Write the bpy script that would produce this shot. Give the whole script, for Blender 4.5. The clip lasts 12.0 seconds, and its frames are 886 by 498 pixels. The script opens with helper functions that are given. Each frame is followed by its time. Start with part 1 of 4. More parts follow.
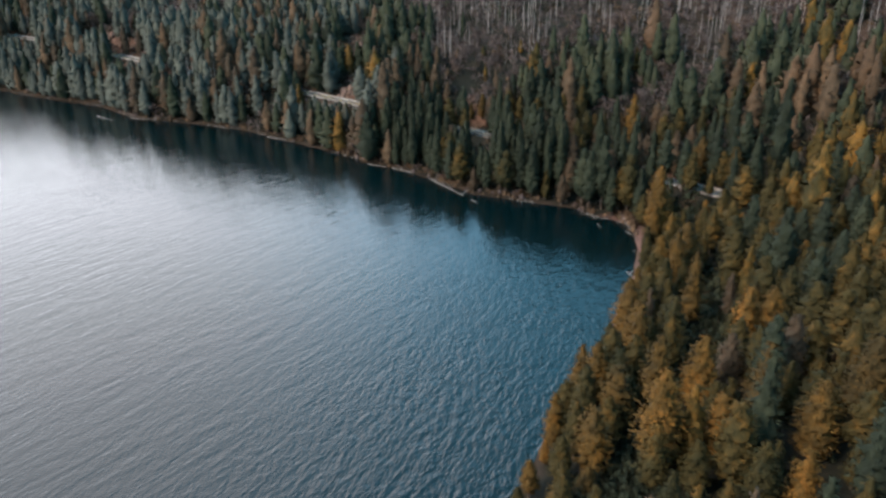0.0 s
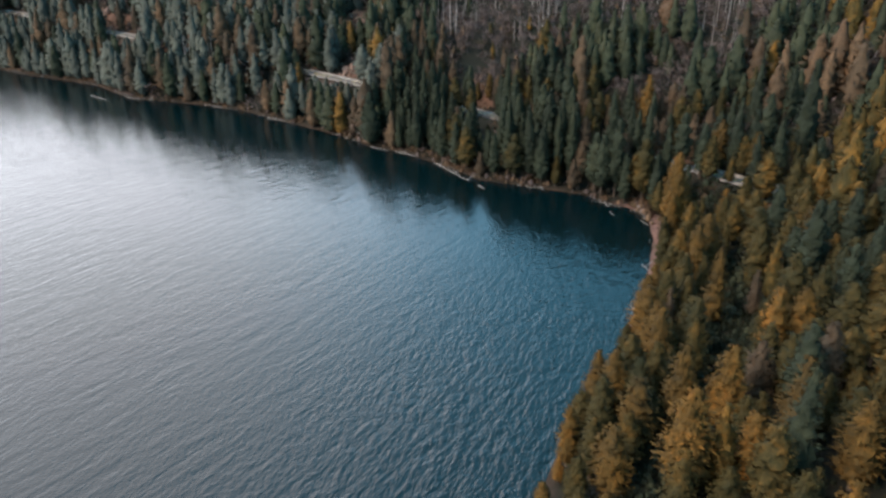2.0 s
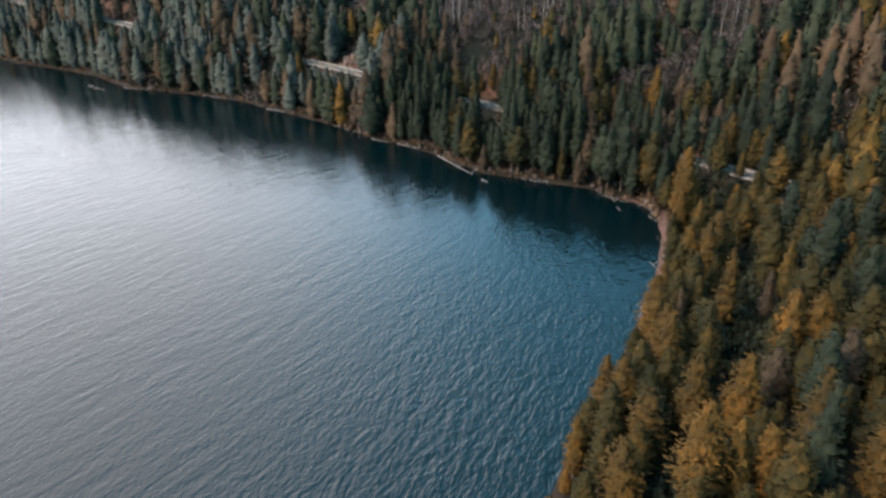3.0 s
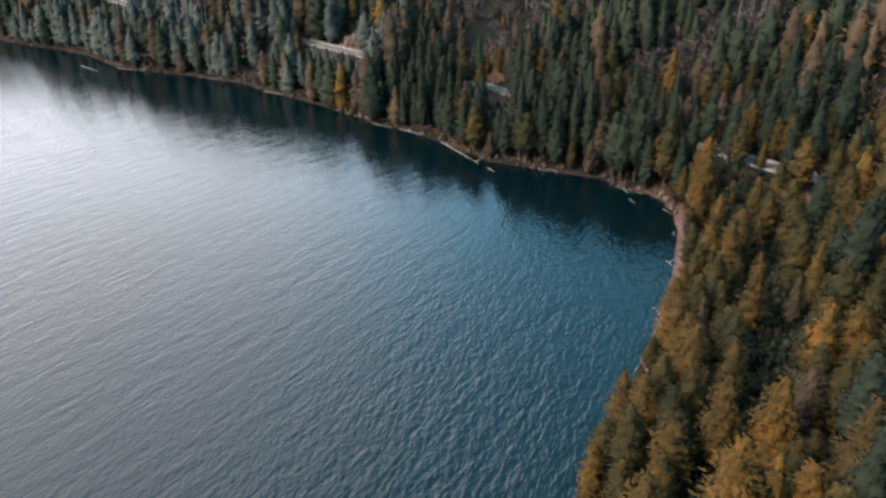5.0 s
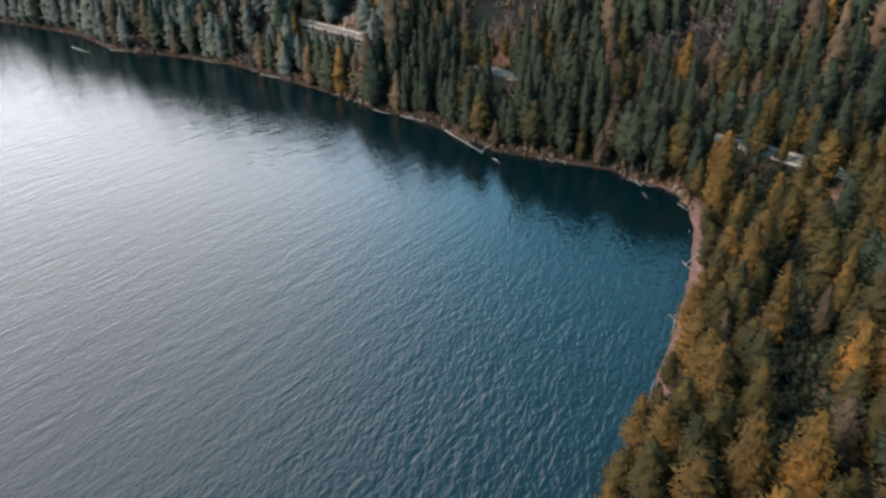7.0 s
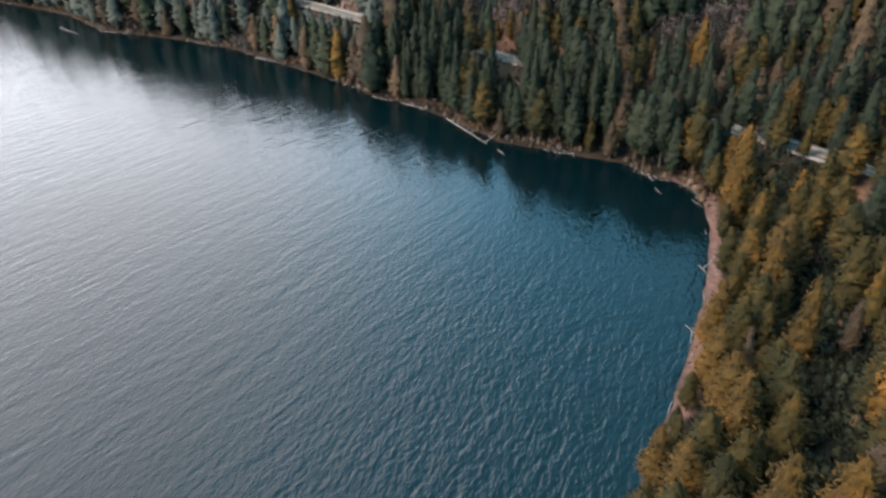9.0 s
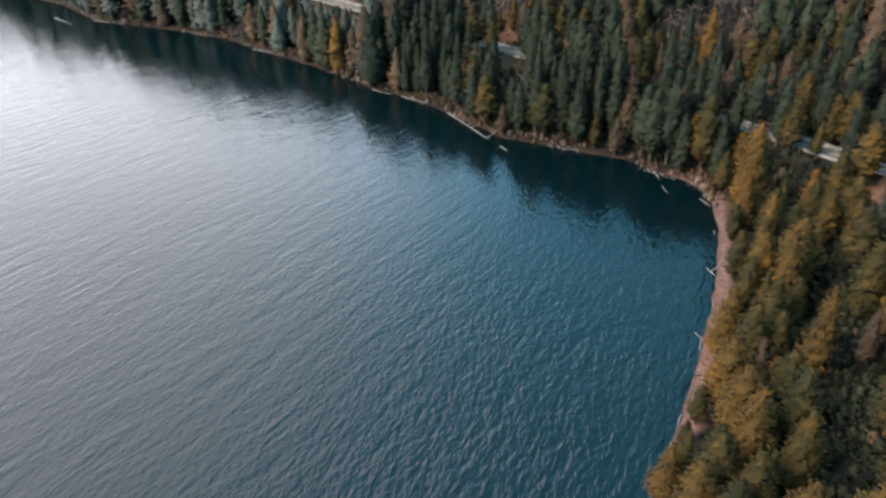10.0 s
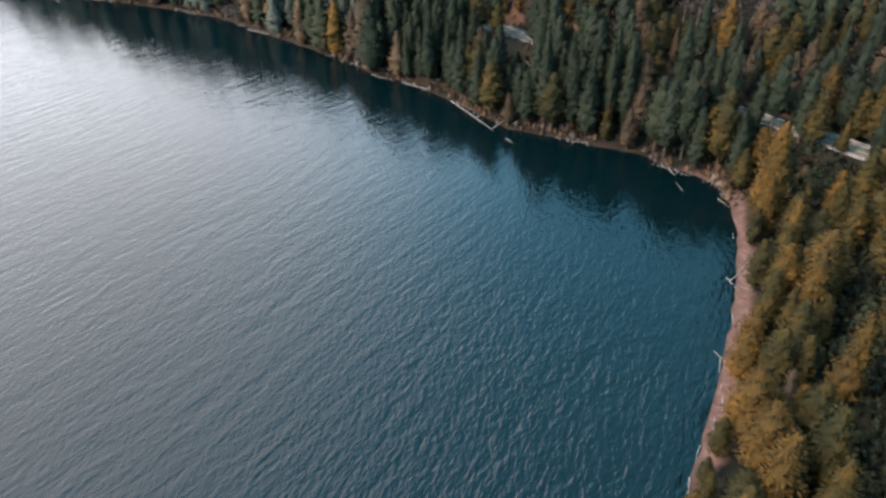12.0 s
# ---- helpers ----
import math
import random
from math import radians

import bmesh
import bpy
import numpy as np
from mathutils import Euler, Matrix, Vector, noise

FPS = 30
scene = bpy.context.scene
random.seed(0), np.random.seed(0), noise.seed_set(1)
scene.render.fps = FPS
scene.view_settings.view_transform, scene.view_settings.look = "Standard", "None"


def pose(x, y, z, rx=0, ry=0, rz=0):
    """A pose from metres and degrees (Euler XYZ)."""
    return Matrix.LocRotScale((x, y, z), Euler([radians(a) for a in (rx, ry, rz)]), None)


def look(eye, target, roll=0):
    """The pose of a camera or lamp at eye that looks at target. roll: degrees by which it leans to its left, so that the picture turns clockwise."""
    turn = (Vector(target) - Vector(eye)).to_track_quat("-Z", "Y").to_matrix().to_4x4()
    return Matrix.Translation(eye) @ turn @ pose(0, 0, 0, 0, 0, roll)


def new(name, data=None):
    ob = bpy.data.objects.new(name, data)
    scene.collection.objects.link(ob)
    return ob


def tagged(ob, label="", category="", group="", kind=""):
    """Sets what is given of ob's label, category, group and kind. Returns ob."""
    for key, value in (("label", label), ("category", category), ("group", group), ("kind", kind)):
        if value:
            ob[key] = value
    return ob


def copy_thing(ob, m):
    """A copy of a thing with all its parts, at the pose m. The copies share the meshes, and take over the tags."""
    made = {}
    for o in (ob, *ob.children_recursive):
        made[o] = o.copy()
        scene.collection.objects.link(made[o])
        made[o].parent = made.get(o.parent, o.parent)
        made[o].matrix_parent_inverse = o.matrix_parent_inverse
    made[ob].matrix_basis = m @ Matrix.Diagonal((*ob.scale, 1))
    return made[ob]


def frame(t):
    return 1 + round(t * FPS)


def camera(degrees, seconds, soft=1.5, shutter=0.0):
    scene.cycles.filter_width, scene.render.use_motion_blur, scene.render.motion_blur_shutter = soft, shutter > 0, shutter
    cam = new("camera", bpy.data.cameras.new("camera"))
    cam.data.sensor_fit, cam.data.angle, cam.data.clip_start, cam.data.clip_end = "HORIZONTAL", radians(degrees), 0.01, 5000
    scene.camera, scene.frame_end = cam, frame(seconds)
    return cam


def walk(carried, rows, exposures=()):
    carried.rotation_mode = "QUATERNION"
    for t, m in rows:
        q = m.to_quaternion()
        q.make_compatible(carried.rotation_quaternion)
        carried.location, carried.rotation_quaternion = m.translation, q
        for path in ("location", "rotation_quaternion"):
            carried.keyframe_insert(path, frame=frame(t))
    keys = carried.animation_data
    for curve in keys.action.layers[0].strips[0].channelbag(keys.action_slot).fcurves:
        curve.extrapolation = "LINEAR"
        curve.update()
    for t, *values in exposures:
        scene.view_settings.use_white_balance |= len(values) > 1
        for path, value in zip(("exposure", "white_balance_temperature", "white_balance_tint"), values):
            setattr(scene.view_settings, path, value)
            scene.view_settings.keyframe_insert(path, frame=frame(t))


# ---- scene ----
cam = camera(62.0, 12.0, soft=2.7)


def view(x, y, z, yaw, pitch, roll):
    """A camera pose from its place, its heading (left is plus), its tilt (down is minus) and its lean to the right."""
    a, p = radians(yaw), radians(pitch)
    return look((x, y, z), (x - math.sin(a) * math.cos(p), y + math.cos(a) * math.cos(p), z + math.sin(p)), -roll)


# seconds, x, y, z, heading, tilt, lean: a level flight 100 m over the lake
ROWS = [
    (0.0, 0.00, 0.00, 100.00, 0.000, -22.817, 0.355),
    (0.5, -0.01, 3.38, 99.77, 0.112, -23.272, 0.391),
    (1.0, -0.02, 6.74, 99.57, 0.224, -23.725, 0.415),
    (1.5, -0.04, 10.08, 99.40, 0.334, -24.175, 0.430),
    (2.0, -0.07, 13.41, 99.26, 0.442, -24.624, 0.439),
    (2.5, -0.11, 16.73, 99.15, 0.547, -25.072, 0.443),
    (3.0, -0.15, 20.03, 99.06, 0.647, -25.519, 0.446),
    (3.5, -0.19, 23.32, 99.01, 0.743, -25.966, 0.448),
    (4.0, -0.25, 26.60, 98.99, 0.833, -26.413, 0.451),
    (4.5, -0.30, 29.88, 98.99, 0.918, -26.861, 0.457),
    (5.0, -0.36, 33.15, 99.02, 0.997, -27.312, 0.466),
    (5.5, -0.42, 36.42, 99.08, 1.071, -27.765, 0.478),
    (6.0, -0.49, 39.68, 99.17, 1.139, -28.222, 0.495),
    (6.5, -0.56, 42.95, 99.29, 1.203, -28.683, 0.516),
    (7.0, -0.63, 46.22, 99.44, 1.262, -29.151, 0.542),
    (7.5, -0.70, 49.49, 99.61, 1.317, -29.625, 0.570),
    (8.0, -0.77, 52.76, 99.81, 1.370, -30.108, 0.602),
    (8.5, -0.84, 56.04, 100.04, 1.421, -30.599, 0.636),
    (9.0, -0.92, 59.33, 100.29, 1.472, -31.102, 0.669),
    (9.5, -0.99, 62.63, 100.58, 1.524, -31.616, 0.702),
    (10.0, -1.06, 65.93, 100.89, 1.579, -32.145, 0.732),
    (10.5, -1.13, 69.26, 101.22, 1.639, -32.688, 0.756),
    (11.0, -1.19, 72.59, 101.58, 1.705, -33.248, 0.772),
    (11.5, -1.26, 75.94, 101.97, 1.780, -33.826, 0.779),
    (12.0, -1.32, 79.31, 102.38, 1.866, -34.424, 0.771),
]
walk(cam, [(t, view(*row)) for t, *row in ROWS], [(0.0, 2.26, 6200, 9), (12.0, 2.58, 6220, 9)])

# ---- light: a bright evening sky ahead and to the left, the sun veiled by thin cloud ----
SUN_AZIMUTH, SUN_HEIGHT = -122.0, 44.0    # degrees from straight ahead (right is plus), degrees over the horizon
world = bpy.data.worlds.new("sky")
scene.world = world
world.use_nodes = True
sky = world.node_tree.nodes.new("ShaderNodeTexSky")
sky.sky_type, sky.sun_disc = "NISHITA", False
sky.sun_elevation, sky.sun_rotation = radians(SUN_HEIGHT), radians(SUN_AZIMUTH)
sky.air_density, sky.dust_density, sky.ozone_density = 1.0, 1.5, 1.0
background = world.node_tree.nodes["Background"]
background.inputs["Strength"].default_value = 0.15

# a veil of thin high cloud over the blue, brighter low down over the open lake
tree = world.node_tree
coords, toward, lobe, glow, veil = (tree.nodes.new("ShaderNode" + k) for k in ("TexCoord", "VectorMath", "MapRange", "Mix", "Mix"))
toward.operation = "DOT_PRODUCT"
toward.inputs[1].default_value = (math.sin(radians(-50)) * 0.97, math.cos(radians(-50)) * 0.97, 0.24)
tree.links.new(coords.outputs["Generated"], toward.inputs[0])
lobe.interpolation_type = "SMOOTHERSTEP"
lobe.inputs[1].default_value, lobe.inputs[2].default_value = 0.60, 0.94
tree.links.new(toward.outputs["Value"], lobe.inputs[0])
glow.data_type = veil.data_type = "RGBA"
glow.inputs[7].default_value = (6.6, 6.4, 6.4, 1)
dusk, away = tree.nodes.new("ShaderNodeMix"), tree.nodes.new("ShaderNodeMapRange")      # the blue deepens away from the glow
dusk.data_type, away.interpolation_type = "RGBA", "SMOOTHSTEP"
dusk.inputs[6].default_value, dusk.inputs[7].default_value = (0.50, 1.55, 2.10, 1), (0.64, 2.10, 2.98, 1)
away.inputs[1].default_value, away.inputs[2].default_value = 0.25, 0.66
tree.links.new(toward.outputs["Value"], away.inputs[0])
tree.links.new(away.outputs[0], dusk.inputs[0])
pale, near_glow = tree.nodes.new("ShaderNodeMix"), tree.nodes.new("ShaderNodeMapRange")      # and pales round it
pale.data_type, near_glow.interpolation_type = "RGBA", "SMOOTHSTEP"
pale.inputs[7].default_value = (3.0, 4.8, 6.0, 1)
near_glow.inputs[1].default_value, near_glow.inputs[2].default_value = 0.52, 0.84
tree.links.new(toward.outputs["Value"], near_glow.inputs[0])
tree.links.new(near_glow.outputs[0], pale.inputs[0])
tree.links.new(dusk.outputs[2], pale.inputs[6])
tree.links.new(pale.outputs[2], glow.inputs[6])
tree.links.new(lobe.outputs[0], glow.inputs[0])
veil.inputs[0].default_value = 0.85
tree.links.new(sky.outputs["Color"], veil.inputs[6])
tree.links.new(glow.outputs[2], veil.inputs[7])
tree.links.new(veil.outputs[2], background.inputs["Color"])
sun = new("sun", bpy.data.lights.new("sun", "SUN"))
sun.data.energy, sun.data.angle, sun.data.color = 1.6, radians(16), (1.0, 0.82, 0.63)
sun_way = Vector((math.sin(radians(SUN_AZIMUTH)) * math.cos(radians(SUN_HEIGHT)), math.cos(radians(SUN_AZIMUTH)) * math.cos(radians(SUN_HEIGHT)), math.sin(radians(SUN_HEIGHT))))
sun.matrix_world = look(sun_way * 900, (0, 0, 0))


# ---- materials ----
def material(name):
    mat = bpy.data.materials.new(name)
    mat.use_nodes = True
    nodes, links = mat.node_tree.nodes, mat.node_tree.links
    return mat, nodes, links, nodes["Principled BSDF"]


def ramp(nodes, stops):
    node = nodes.new("ShaderNodeValToRGB")
    while len(node.color_ramp.elements) < len(stops):
        node.color_ramp.elements.new(0.5)
    for element, (place, colour) in zip(node.color_ramp.elements, stops):
        element.position, element.color = place, (*colour, 1)
    return node


def noise_node(nodes, links, scale, detail=4.0, rough=0.55, vector=None):
    node = nodes.new("ShaderNodeTexNoise")
    node.inputs["Scale"].default_value, node.inputs["Detail"].default_value, node.inputs["Roughness"].default_value = scale, detail, rough
    if vector:
        links.new(vector, node.inputs["Vector"])
    return node


def mixed(nodes, links, factor, a, b, blend="MIX"):
    node = nodes.new("ShaderNodeMix")
    node.data_type, node.blend_type = "RGBA", blend
    for socket, value in ((node.inputs[0], factor), (node.inputs[6], a), (node.inputs[7], b)):
        if isinstance(value, bpy.types.NodeSocket):
            links.new(value, socket)
        elif isinstance(value, tuple):
            socket.default_value = (*value, 1)
        else:
            socket.default_value = value
    return node.outputs[2]


def bump(nodes, links, height, strength, distance, shader):
    node = nodes.new("ShaderNodeBump")
    node.inputs["Strength"].default_value, node.inputs["Distance"].default_value = strength, distance
    links.new(height, node.inputs["Height"])
    links.new(node.outputs["Normal"], shader.inputs["Normal"])
    return node


def foliage(name, dark, mid, light, rough=0.75):
    """Needles: a hue for each tree, mottled from bough to bough and from spray to spray."""
    mat, nodes, links, shader = material(name)
    info, geo, own = nodes.new("ShaderNodeObjectInfo"), nodes.new("ShaderNodeNewGeometry"), nodes.new("ShaderNodeAttribute")
    own.attribute_name = "hue"      # a number of its own for each tree that is joined into a wood
    tones = ramp(nodes, ((0.0, dark), (0.5, mid), (1.0, light)))

    def added(a, scale, b):
        node = nodes.new("ShaderNodeMath")
        node.operation = "MULTIPLY_ADD"
        links.new(a, node.inputs[0])
        node.inputs[1].default_value = scale
        links.new(b, node.inputs[2])
        return node.outputs[0]

    def stretched(socket, low, high):
        node = nodes.new("ShaderNodeMapRange")
        node.inputs[1].default_value, node.inputs[2].default_value, node.inputs[3].default_value, node.inputs[4].default_value = 0.3, 0.7, low, high
        links.new(socket, node.inputs[0])
        return node.outputs[0]

    stand = stretched(noise_node(nodes, links, 0.10, 3.0, 0.6, geo.outputs["Position"]).outputs["Fac"], -0.15, 0.40)
    bough = stretched(noise_node(nodes, links, 0.55, 2.0, 0.6, geo.outputs["Position"]).outputs["Fac"], -0.16, 0.26)
    total = added(info.outputs["Random"], 0.36, added(own.outputs["Fac"], 0.45, added(bough, 1.0, stand)))
    links.new(total, tones.inputs[0])
    spray = ramp(nodes, ((0.0, (0.80, 0.81, 0.83)), (1.0, (1.2, 1.19, 1.15))))
    links.new(geo.outputs["Random Per Island"], spray.inputs[0])
    tuft = ramp(nodes, ((0.32, (0.62, 0.64, 0.66)), (0.66, (1.32, 1.30, 1.24))))
    needles = noise_node(nodes, links, 2.3, 3.0, 0.65, geo.outputs["Position"])
    links.new(needles.outputs["Fac"], tuft.inputs[0])
    colour = mixed(nodes, links, 1.0, tones.outputs[0], spray.outputs[0], "MULTIPLY")
    links.new(mixed(nodes, links, 1.0, colour, tuft.outputs[0], "MULTIPLY"), shader.inputs["Base Color"])
    bump(nodes, links, needles.outputs["Fac"], 0.5, 0.35, shader)
    shader.inputs["Roughness"].default_value = rough
    shader.inputs["Specular IOR Level"].default_value = 0.08
    return mat


def plain(name, a, b, scale, rough=0.85, relief=0.0, metal=0.0):
    """A matt surface mottled between two colours at two scales."""
    mat, nodes, links, shader = material(name)
    geo = nodes.new("ShaderNodeNewGeometry")
    big, small = noise_node(nodes, links, scale, 4, 0.6, geo.outputs["Position"]), noise_node(nodes, links, scale * 9, 3, 0.6, geo.outputs["Position"])
    both = mixed(nodes, links, 0.4, big.outputs["Fac"], small.outputs["Fac"])
    tones = ramp(nodes, ((0.35, a), (0.65, b)))
    links.new(both, tones.inputs[0])
    links.new(tones.outputs[0], shader.inputs["Base Color"])
    shader.inputs["Roughness"].default_value, shader.inputs["Metallic"].default_value = rough, metal
    shader.inputs["Specular IOR Level"].default_value = 0.12
    if relief:
        bump(nodes, links, small.outputs["Fac"], 0.6, relief, shader)
    return mat


GOLD = foliage("gold_needles", (0.012, 0.0125, 0.0055), (0.030, 0.0215, 0.0065), (0.096, 0.047, 0.0095))
AMBER = foliage("amber_needles", (0.023, 0.016, 0.006), (0.057, 0.031, 0.0075), (0.147, 0.062, 0.0115))
GREEN = foliage("green_needles", (0.010, 0.013, 0.009), (0.016, 0.020, 0.0125), (0.026, 0.028, 0.016))
# distance haze put into the needle colour: paler, greyer conifers for the left
HAZED = foliage("hazed_needles", (0.035, 0.039, 0.034), (0.043, 0.047, 0.041), (0.054, 0.057, 0.049))
RUST = foliage("rust_needles", (0.024, 0.018, 0.013), (0.042, 0.028, 0.018), (0.066, 0.039, 0.023))
TWIGS = foliage("bare_twigs", (0.042, 0.033, 0.036), (0.070, 0.053, 0.054), (0.112, 0.083, 0.080))
BARK = plain("bark", (0.035, 0.026, 0.02), (0.09, 0.065, 0.048), 1.3, 0.9, 0.05)
DEADWOOD = plain("silvered_wood", (0.13, 0.11, 0.105), (0.30, 0.26, 0.245), 1.1, 0.85, 0.02)
DRIFT = plain("bleached_driftwood", (0.11, 0.098, 0.092), (0.24, 0.21, 0.20), 1.7, 0.8, 0.02)
ASPHALT = plain("worn_asphalt", (0.065, 0.056, 0.052), (0.105, 0.091, 0.085), 0.5, 0.9, 0.01)
CONCRETE = plain("pale_concrete", (0.11, 0.095, 0.088), (0.19, 0.165, 0.153), 0.9, 0.85, 0.01)
ROCK = plain("shore_rock", (0.04, 0.035, 0.033), (0.13, 0.112, 0.104), 0.8, 0.85, 0.05)
# a darker green for bushes: the trees' shade is put into the colour
SHADE_GREEN = foliage("shade_darkened_undergrowth", (0.006, 0.009, 0.006), (0.011, 0.014, 0.009), (0.018, 0.020, 0.012))
DRY_GRASS = foliage("dry_brush", (0.030, 0.021, 0.015), (0.058, 0.036, 0.023), (0.095, 0.058, 0.036))


def ground_material():
    """Forest floor, with pink gravel on the beach and bare earth on the road's banks, by two masks of the sheet."""
    mat, nodes, links, shader = material("forest_floor")
    geo = nodes.new("ShaderNodeNewGeometry")
    big, small = noise_node(nodes, links, 0.06, 5, 0.6, geo.outputs["Position"]), noise_node(nodes, links, 0.9, 5, 0.65, geo.outputs["Position"])
    # near-black browns: the shade under the trees is put into the floor's colour
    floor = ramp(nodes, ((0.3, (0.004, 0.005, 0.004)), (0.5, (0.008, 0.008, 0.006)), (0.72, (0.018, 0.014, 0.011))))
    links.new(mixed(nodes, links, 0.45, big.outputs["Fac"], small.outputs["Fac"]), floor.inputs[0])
    gravel = ramp(nodes, ((0.3, (0.065, 0.035, 0.029)), (0.7, (0.150, 0.082, 0.069))))
    links.new(small.outputs["Fac"], gravel.inputs[0])
    earth = ramp(nodes, ((0.3, (0.05, 0.027, 0.019)), (0.7, (0.135, 0.074, 0.054))))
    links.new(mixed(nodes, links, 0.5, big.outputs["Fac"], small.outputs["Fac"]), earth.inputs[0])
    masks = []
    for name in ("beach", "bank"):
        node = nodes.new("ShaderNodeAttribute")
        node.attribute_name = name
        masks.append(node.outputs["Fac"])
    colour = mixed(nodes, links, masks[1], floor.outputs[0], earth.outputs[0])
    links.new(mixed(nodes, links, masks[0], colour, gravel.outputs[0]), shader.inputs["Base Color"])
    shader.inputs["Roughness"].default_value, shader.inputs["Specular IOR Level"].default_value = 0.95, 0.08
    bump(nodes, links, small.outputs["Fac"], 0.8, 0.25, shader)
    return mat


def water_material():
    """Deep teal water with a wind chop of about two metres and finer ripples on it."""
    mat, nodes, links, shader = material("lake_water")
    geo = nodes.new("ShaderNodeNewGeometry")

    def chop(turn, long, scale, detail, distort):
        """Waves whose crests run along a heading of turn degrees from the x axis and are that many times longer than wide."""
        mapping = nodes.new("ShaderNodeMapping")
        mapping.vector_type = "TEXTURE"
        mapping.inputs["Rotation"].default_value[2] = radians(turn)
        mapping.inputs["Scale"].default_value = (long, 1, 1)
        links.new(geo.outputs["Position"], mapping.inputs["Vector"])
        node = noise_node(nodes, links, scale, detail, 0.5, mapping.outputs[0])
        node.inputs["Distortion"].default_value = distort
        return node.outputs["Fac"]

    def crests(height):
        """Rounded troughs and sharp crests."""
        shift, fold = nodes.new("ShaderNodeMath"), nodes.new("ShaderNodeMath")
        shift.operation, fold.operation = "SUBTRACT", "ABSOLUTE"
        shift.inputs[1].default_value = 0.5
        links.new(height, shift.inputs[0])
        links.new(shift.outputs[0], fold.inputs[0])
        turn = nodes.new("ShaderNodeMath")
        turn.operation, turn.inputs[0].default_value = "SUBTRACT", 0.5
        links.new(fold.outputs[0], turn.inputs[1])
        return turn.outputs[0]

    # the crests swing round towards the beach as they near it
    inshore, swing = nodes.new("ShaderNodeVectorMath"), nodes.new("ShaderNodeMapRange")
    inshore.operation, swing.interpolation_type = "DOT_PRODUCT", "SMOOTHSTEP"
    inshore.inputs[1].default_value = (0.925, -0.38, 0)
    links.new(geo.outputs["Position"], inshore.inputs[0])
    swing.inputs[1].default_value, swing.inputs[2].default_value = -110.0, -45.0
    links.new(inshore.outputs["Value"], swing.inputs[0])
    open_water = mixed(nodes, links, 0.5, chop(55, 4.2, 0.32, 2.0, 0.4), crests(chop(51, 4.8, 0.27, 2.0, 0.5)))
    by_beach = mixed(nodes, links, 0.5, chop(70, 2.6, 0.36, 2.0, 0.6), crests(chop(63, 3.0, 0.30, 2.0, 0.7)))
    swell = mixed(nodes, links, swing.outputs[0], open_water, by_beach)
    waves = mixed(nodes, links, 0.26, swell, chop(76, 1.8, 0.95, 3.0, 0.5))
    calm = noise_node(nodes, links, 0.012, 2, 0.5, geo.outputs["Position"])
    reach = nodes.new("ShaderNodeMapRange")
    reach.inputs[1].default_value, reach.inputs[2].default_value, reach.inputs[3].default_value, reach.inputs[4].default_value = 0.35, 0.65, 0.7, 1.0
    links.new(calm.outputs["Fac"], reach.inputs[0])
    # the chop dies away in the lee of the hill, in the corner of the lake
    lee, shelter, still = nodes.new("ShaderNodeVectorMath"), nodes.new("ShaderNodeMapRange"), nodes.new("ShaderNodeMath")
    lee.operation, still.operation = "DISTANCE", "MULTIPLY"
    lee.inputs[1].default_value = (60, 268, 0)
    links.new(geo.outputs["Position"], lee.inputs[0])
    shelter.inputs[1].default_value, shelter.inputs[2].default_value, shelter.inputs[3].default_value = 30.0, 95.0, 0.34
    links.new(lee.outputs["Value"], shelter.inputs[0])
    links.new(shelter.outputs[0], still.inputs[0])
    links.new(reach.outputs[0], still.inputs[1])
    node = bump(nodes, links, waves, 1.0, 1.2, shader)
    # and under the far shore the water lies almost smooth
    calm_end, smooth, both = nodes.new("ShaderNodeVectorMath"), nodes.new("ShaderNodeMapRange"), nodes.new("ShaderNodeMath")
    calm_end.operation, both.operation = "DISTANCE", "MULTIPLY"
    calm_end.inputs[1].default_value = (-190, 330, 0)
    links.new(geo.outputs["Position"], calm_end.inputs[0])
    smooth.inputs[1].default_value, smooth.inputs[2].default_value, smooth.inputs[3].default_value = 90.0, 270.0, 0.55
    links.new(calm_end.outputs["Value"], smooth.inputs[0])
    links.new(smooth.outputs[0], both.inputs[0])
    links.new(still.outputs[0], both.inputs[1])
    steep, height = nodes.new("ShaderNodeMath"), nodes.new("ShaderNodeMath")      # the chop stands steeper towards the beach
    steep.operation, height.operation = "MULTIPLY_ADD", "MULTIPLY"
    links.new(swing.outputs[0], steep.inputs[0])
    steep.inputs[1].default_value, steep.inputs[2].default_value = 0.50, 0.66
    links.new(steep.outputs[0], height.inputs[0])
    links.new(both.outputs[0], height.inputs[1])
    links.new(height.outputs[0], node.inputs["Strength"])
    shader.inputs["Base Color"].default_value = (0.0005, 0.0036, 0.0046, 1)
    shader.inputs["Roughness"].default_value = 0.09
    shader.inputs["IOR"].default_value = 1.333
    return mat


GROUND, WATER = ground_material(), water_material()

